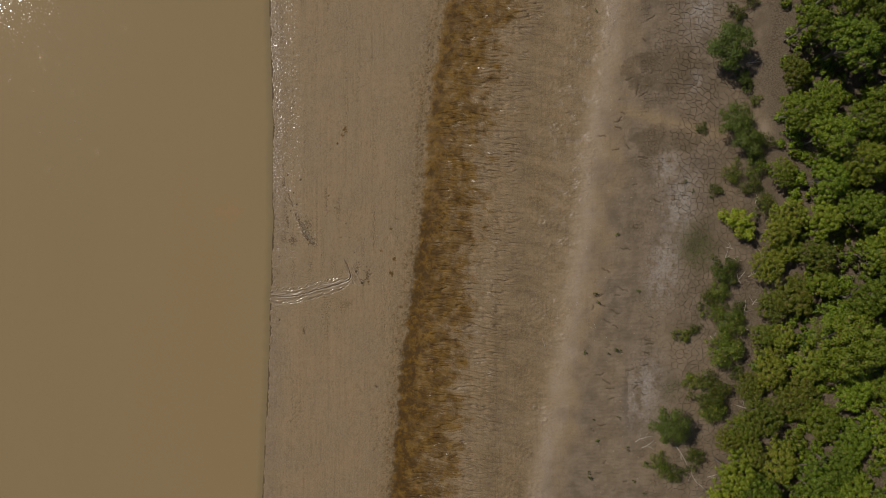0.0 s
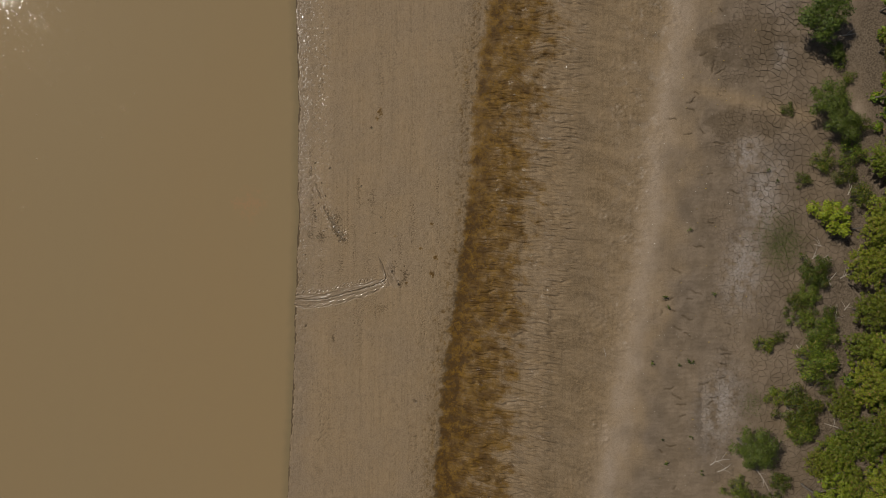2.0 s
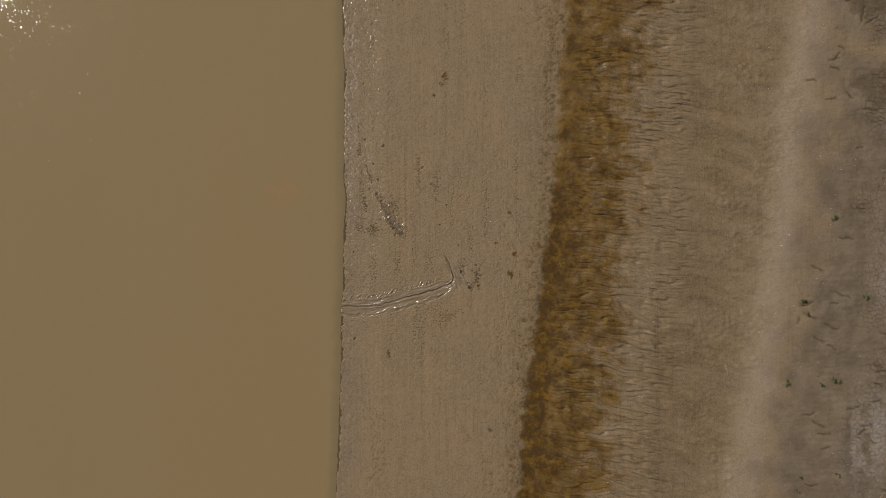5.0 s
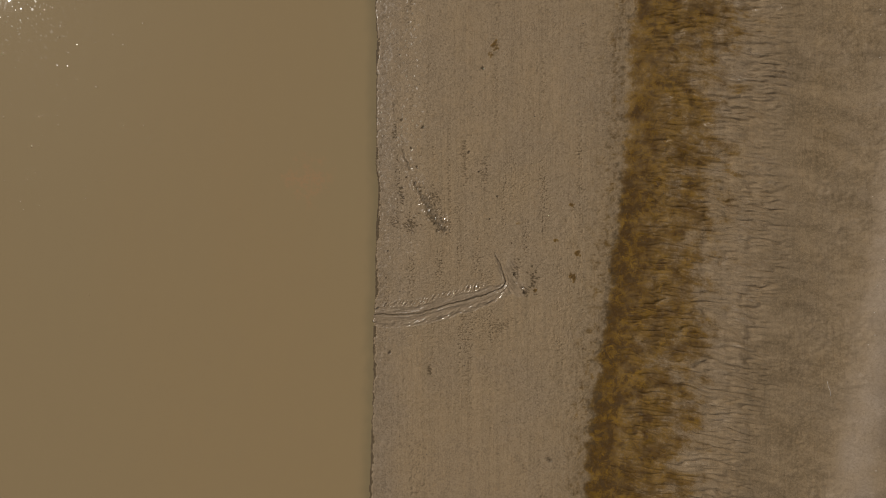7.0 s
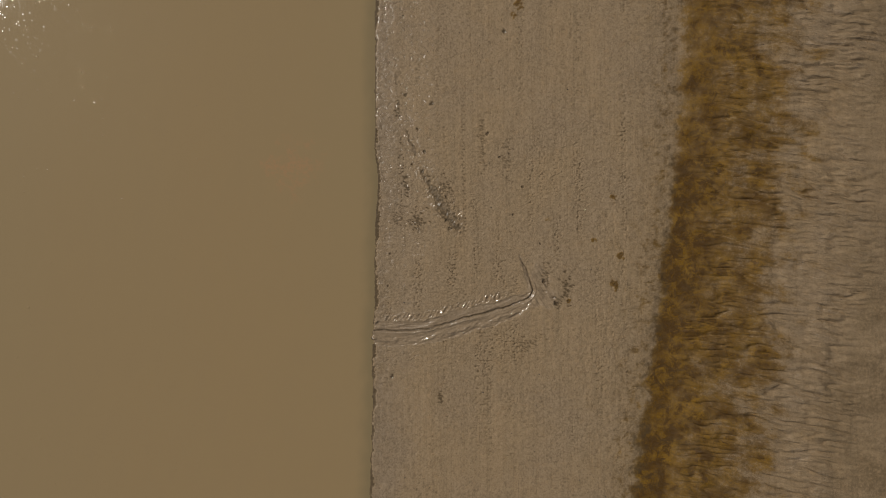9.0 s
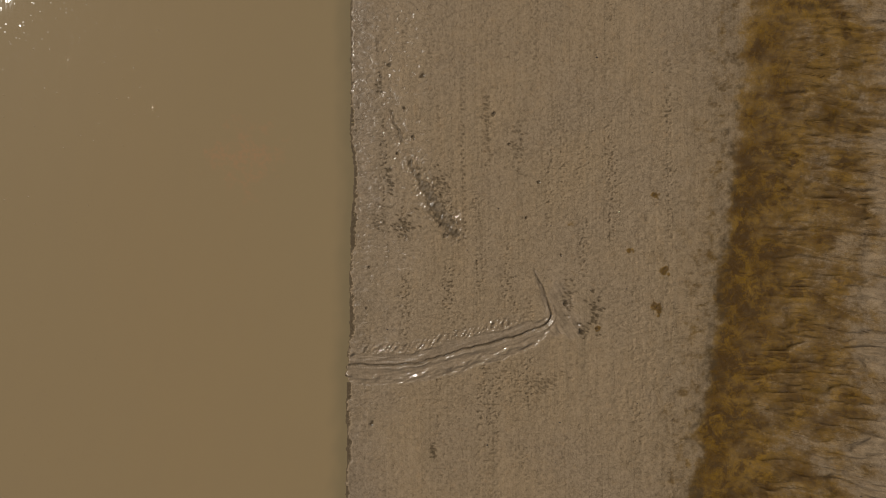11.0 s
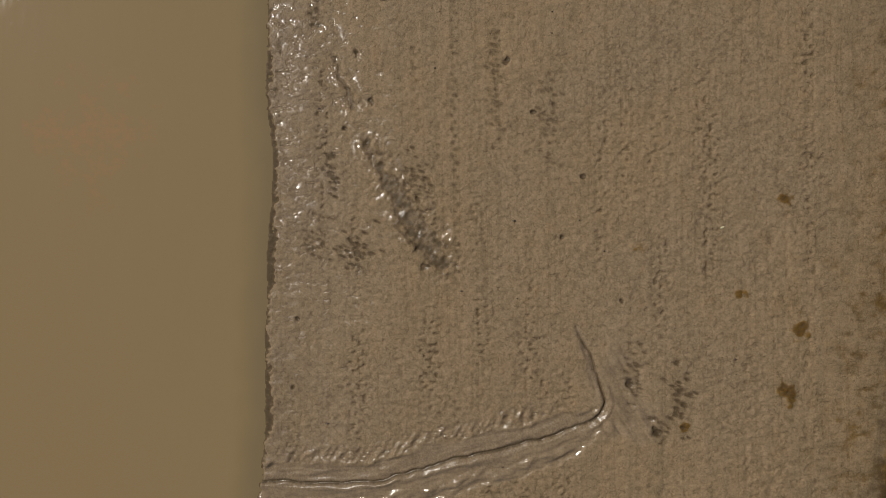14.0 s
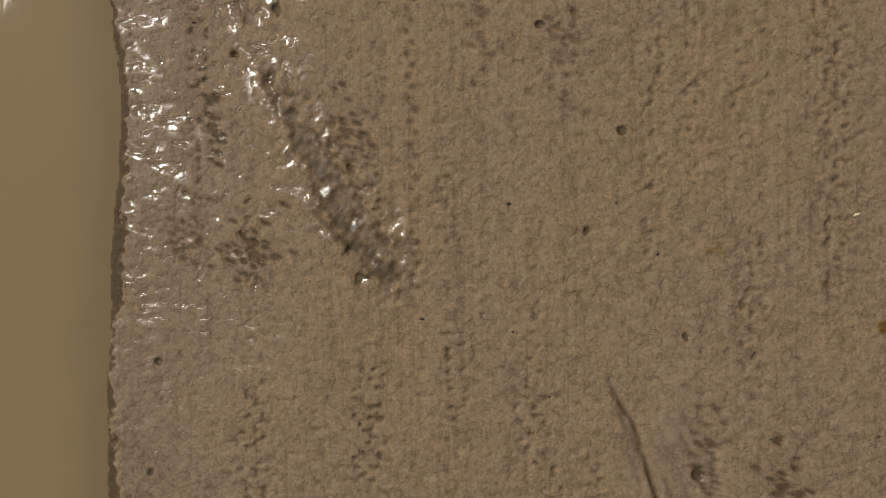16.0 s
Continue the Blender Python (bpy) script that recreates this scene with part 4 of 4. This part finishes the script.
BRIGHT = [
    (32.8, 6.8, 0.87), (30.0, 2.4, 0.8), (30.1, -7.2, 1.27), (33.1, -7.4, 0.92), (22.8, -17.5, 0.83), (35.6, 2.2, 1.0), (35.6, -6.5, 1.0),
    (21.9, -20.1, 0.75),
]
WOOD = [(*q, kind) for kind, rows in (("green", GREEN), ("olive", OLIVE), ("bright", BRIGHT)) for q in rows]
KIND = {
    "green": (LEAF_MANGROVE, 6.6, 2.5, "mangrove tree with a dense dark-green domed crown", 11000),
    "olive": (LEAF_OLIVE, 4.4, 2.2, "low mangrove tree with a thin olive-green crown", 6800),
    "bright": (LEAF_BRIGHT, 6.4, 2.6, "mangrove tree with a sunlit yellow-green crown", 11000),
}
for x, y, size, kind in WOOD:
    size *= 0.84
    leaf, tall, spread, label, leaves = KIND[kind]
    plant(kind + "_tree", x, y, size, lambda seed, t=tall, s=spread, l=leaves, m=leaf: tree(seed, t, s, 105, l, m), label, "tree", "mangrove trees behind the bank", 0.3)
for i in range(2):
    for j in range(13):
        x, y = 39.5 + 4.2 * i + rnd.uniform(-1, 1), -27 + 4.4 * j + rnd.uniform(-1, 1)
        plant("inner_tree", x, y, rnd.uniform(0.95, 1.25), lambda seed: tree(seed, 5.6, 2.9, 40, 1400, LEAF_MANGROVE, 0.45, 0.28), "mangrove tree deep in the dark-green wood", "tree", "mangrove trees behind the bank")

# unseen low shrubs, added so that the gaps between crowns go dark
for i in range(5):
    for j in range(21):
        x, y = 29.2 + 1.9 * i + rnd.uniform(-0.6, 0.6), -22.5 + 2.2 * j + rnd.uniform(-0.6, 0.6)
        plant("undergrowth", x, y, rnd.uniform(0.9, 1.3), lambda seed: shrub(seed, 1.1, 1.4, 8, 700, LEAF_MANGROVE, 0.17, 0.11), "added low dark-green shrub that darkens gaps between mangroves", "shrub", "undergrowth in the wood")
for x, y in ((26.6, -13.6), (24.9, -16.2), (26.4, -18.8), (28.2, -16.0), (27.6, -20.6), (24.4, -20.0), (27.3, -11.2), (26.7, -9.0)):
    plant("undergrowth", x, y, rnd.uniform(0.9, 1.3), None, "", "", "")

# bushes along the wood's edge: x, y, size, kind
BUSHES = [
    (23.1, 16.5, 1.25, "fine"), (25.2, 13.6, 0.5, "leafy"), (25.9, 12.4, 0.4, "leafy"), (24.6, 14.2, 0.45, "fine"), (23.6, 10.4, 0.95, "fine"), (24.5, 8.9, 0.85, "fine"), (21.6, 10.1, 0.4, "leafy"),
    (23.9, 6.4, 0.75, "leafy"), (25.4, 5.4, 0.7, "leafy"), (22.6, 4.9, 0.45, "leafy"), (24.2, 2.2, 0.95, "sunny"), (25.9, 6.9, 0.8, "leafy"), (26.3, 3.6, 0.8, "leafy"),
    (22.9, -1.7, 0.8, "lush"), (21.9, -4.2, 0.7, "leafy"), (22.9, -3.5, 0.55, "lush"), (23.6, -6.0, 0.8, "lush"), (22.8, -8.1, 0.95, "lush"), (22.4, -5.3, 0.7, "leafy"), (24.3, -5.0, 0.6, "leafy"), (23.6, -7.6, 0.8, "leafy"), (19.8, -7.2, 0.6, "leafy"),
    (21.0, -6.6, 0.4, "leafy"), (21.7, -11.8, 1.0, "lush"), (22.1, -13.2, 0.75, "lush"), (21.0, -10.9, 0.7, "leafy"), (22.4, -12.9, 0.6, "leafy"), (18.3, -14.3, 1.05, "fine"), (17.9, -17.9, 0.75, "leafy"), (19.3, -18.6, 0.7, "leafy"),
    (20.8, -17.3, 0.7, "leafy"), (24.2, 19.6, 0.6, "leafy"), (25.6, 20.6, 0.5, "leafy"), (24.4, -10.3, 0.5, "leafy"), (26.5, 9.0, 0.6, "leafy"),
]
BUSH = {
    "fine": ("shrub", LEAF_FINE, 2.9, 1.75, 26, 5200, 0.17, 0.05, "feathery dark-green shrub on cracked mud"),
    "leafy": ("shrub", LEAF_SHRUB, 1.7, 1.6, 17, 1500, 0.15, 0.07, "sparse young mangrove shrub on dry mud"),
    "sunny": ("shrub", LEAF_BRIGHT, 2.1, 1.6, 16, 2700, 0.17, 0.095, "round sunlit yellow-green mangrove shrub on cracked mud"),
    "lush": ("shrub", LEAF_SHRUB, 2.4, 1.85, 20, 2900, 0.145, 0.075, "round green mangrove shrub on cracked mud"),
}
for x, y, size, kind in BUSHES:
    name, leaf, tall, spread, lobes, leaves, long, wide, label = BUSH[kind]
    plant(kind, x, y, size, lambda seed, b=BUSH[kind]: shrub(seed, b[2], b[3], b[4], b[5], b[1], b[6], b[7], b[0], 0.35, 0.45), label, "shrub", "shrubs along the wood's edge")

# seedlings on the shelf
SEEDLINGS = [(16.49, -3.5), (12.91, -14.61), (12.45, -19.15), (12.6, -19.6), (14.75, 1.25), (12.91, -3.83), (13.2, -4.5), (14.07, -8.89), (16.12, -19.63), (13.1, -16.4), (15.0, -8.7), (14.6, -8.5), (20.9, 4.9), (20.2, 5.6), (13.0, 20.4), (15.6, -16.9), (12.1, -8.8), (14.9, -14.3), (17.0, -20.6)]
for x, y in SEEDLINGS:
    plant("seedling", x, y, rnd.uniform(0.7, 1.25), lambda seed: shrub(seed, 0.34, 0.26, 3, 18, LEAF_FINE, 0.17, 0.05, "mangrove_seedling", 0.3, 0.5), "small dark-green mangrove seedling on bare mud", "seedling", "seedlings on the mud shelf")


def grass(x, y, rx, ry, count, seed):
    """A low, thin stand of blades."""
    rng = np.random.default_rng(seed)
    at = np.stack([x + rng.normal(size=count) * rx * 0.55, y + rng.normal(size=count) * ry * 0.55], 1)
    z = bank(at[:, :1], at[:, 1:])[0][:, 0]
    a = rng.uniform(0, math.tau, count)
    tall = rng.uniform(0.07, 0.2, count)
    lean = np.stack([np.cos(a), np.sin(a)], 1) * tall[:, None] * 0.8
    side = np.stack([-np.sin(a), np.cos(a)], 1) * 0.014
    low = np.column_stack([at, z - 0.02])
    verts = np.stack([low + np.column_stack([side, 0 * z]), low - np.column_stack([side, 0 * z]), low + np.column_stack([lean, tall])], 1).reshape(-1, 3)
    mesh = bpy.data.meshes.new("grass")
    mesh.from_pydata(verts.tolist(), [], np.arange(count * 3).reshape(-1, 3).tolist())
    mesh.materials.append(LEAF_FINE)
    return tagged(new("grass", mesh), "low thin dark-green grass on mud", "grass", kind="stuff")


grass(21.3, 0.3, 1.5, 2.0, 9000, 1)
grass(19.2, -11.6, 0.8, 1.0, 700, 2)
grass(22.3, -12.9, 0.9, 0.8, 600, 3)


# dead wood
def dead_branch(x, y, length, turn, seed, twigs=3):
    rnd = random.Random(seed)
    top = new("dead_branch")
    bm = bmesh.new()
    spine = bent(rnd, (-length / 2, 0, 0.04), (length / 2, 0, 0.1), 0.12 * length, 7)
    for p in spine:
        p.z = max(0.03, min(p.z, 0.16))
    tube(bm, spine, 0.05, 0.025, 7)
    part("stem", bm, DEADWOOD, top)
    for k in range(twigs):
        p = spine[2 + k % 5]
        bm = bmesh.new()
        tube(bm, bent(rnd, p, p + Vector((rnd.uniform(0.2, 0.7), rnd.choice((-1, 1)) * rnd.uniform(0.3, 0.7), 0.1)), 0.06, 4), 0.022, 0.009, 5)
        part("twig", bm, DEADWOOD, top)
    slope = math.degrees(math.atan2(height(x + 0.5, y) - height(x - 0.5, y), 1.0))
    top.matrix_basis = pose(x, y, height(x, y) - 0.02, 0, -slope, 0) @ pose(0, 0, 0, 0, 0, turn)
    return tagged(top, "bleached dead branch lying on dry mud", "branch", "dead branches on the mud")


for k, (x, y, length, turn) in enumerate([(17.0, -16.1, 1.5, 20), (17.3, -16.5, 1.2, 35), (21.4, -19.2, 2.6, -52), (20.0, -17.3, 1.8, -60), (25.2, -4.9, 1.3, 85), (24.6, -8.6, 1.4, 100), (26.0, 15.6, 1.2, 5), (25.2, -6.6, 0.9, -30)]):
    dead_branch(x, y, length, turn, 40 + k, 3 if length > 1.3 else 2)

for k in range(16):
    y = rnd.uniform(-20, 18)
    x = 25.6 + 0.16 * min(y, 0) + rnd.uniform(-2.2, 1.6)
    dead_branch(x, y, rnd.uniform(0.6, 1.3), rnd.uniform(0, 180), 70 + k, 2)

stick = new("stick")
bm = bmesh.new()
tube(bm, [(0, -0.4, 0.02), (0.03, -0.1, 0.035), (0.0, 0.2, 0.03), (0.02, 0.42, 0.03)], 0.02, 0.012, 6)
part("stem", bm, DEADWOOD, stick)
stick.matrix_basis = pose(8.75, -8.15, height(8.75, -8.15), 0, 0, 14)
tagged(stick, "thin pale stick lying on smooth mud", "stick")


def scraps(name, label, count, box, size, material, seed):
    """Loose flat bits strewn on the mud."""
    rng = np.random.default_rng(seed)
    at = np.stack([rng.uniform(box[0], box[1], count), rng.uniform(box[2], box[3], count)], 1)
    keep = field(at[:, 0] * 0.5, at[:, 1] * 0.4, 120) > -0.15
    at = at[keep]
    z = bank(at[:, :1], at[:, 1:])[0][:, 0]
    verts, faces = [], []
    for (x, y), h in zip(at, z):
        a, r = rng.uniform(0, math.tau), size * rng.uniform(0.5, 1.4)
        n = len(verts)
        for k in range(5):
            b = a + k * math.tau / 5
            q = r * rng.uniform(0.6, 1.1)
            verts.append((x + q * math.cos(b), y + 0.6 * q * math.sin(b), h + 0.012 + 0.3 * r * rng.random()))
        verts.append((x, y, h + 0.02 + 0.35 * r))
        faces += [(n + k, n + (k + 1) % 5, n + 5) for k in range(5)]
    mesh = bpy.data.meshes.new(name)
    mesh.from_pydata(verts, [], faces)
    mesh.materials.append(material)
    return tagged(new(name, mesh), label, "litter", kind="stuff")


def plain_material(name, a, b, rough):
    n = Nodes(name)
    each = n.add("ShaderNodeNewGeometry").outputs["Random Per Island"]
    return n.finish(n.mix(each, a, b), rough)


scraps("shell_bits", "pale broken shell bits strewn on dry mud", 380, (10.5, 19.5, -22, 22), 0.035, plain_material("pale_shell", (0.30, 0.25, 0.18), (0.55, 0.50, 0.42), 0.5), 6)
scraps("fallen_leaves", "yellow and brown fallen leaves on mud", 160, (12.5, 24, -21, 21), 0.06, plain_material("fallen_leaf", (0.10, 0.06, 0.02), (0.42, 0.30, 0.06), 0.6), 7)
scraps("mud_crumbs", "dark crumbs of mud and seed on the flat", 200, (-14.5, 6, -20, 20), 0.035, plain_material("dark_crumb", (0.03, 0.022, 0.014), (0.09, 0.06, 0.035), 0.7), 8)
leaf = new("fallen_leaf")
bm = bmesh.new()
ring = [bm.verts.new((0.045 * math.cos(k * math.tau / 8), 0.02 * math.sin(k * math.tau / 8), 0.012 + 0.008 * math.cos(k * math.tau / 4))) for k in range(8)]
mid = bm.verts.new((0, 0, 0.022))
for k in range(8):
    bm.faces.new((ring[k], ring[(k + 1) % 8], mid))
part("blade", bm, plain_material("straw_leaf", (0.5, 0.45, 0.25), (0.55, 0.5, 0.3), 0.5), leaf)
leaf.matrix_basis = pose(-5.85, 1.2, height(-5.85, 1.2), 0, 0, 20)
tagged(leaf, "single pale straw-coloured leaf on the mud flat", "leaf")
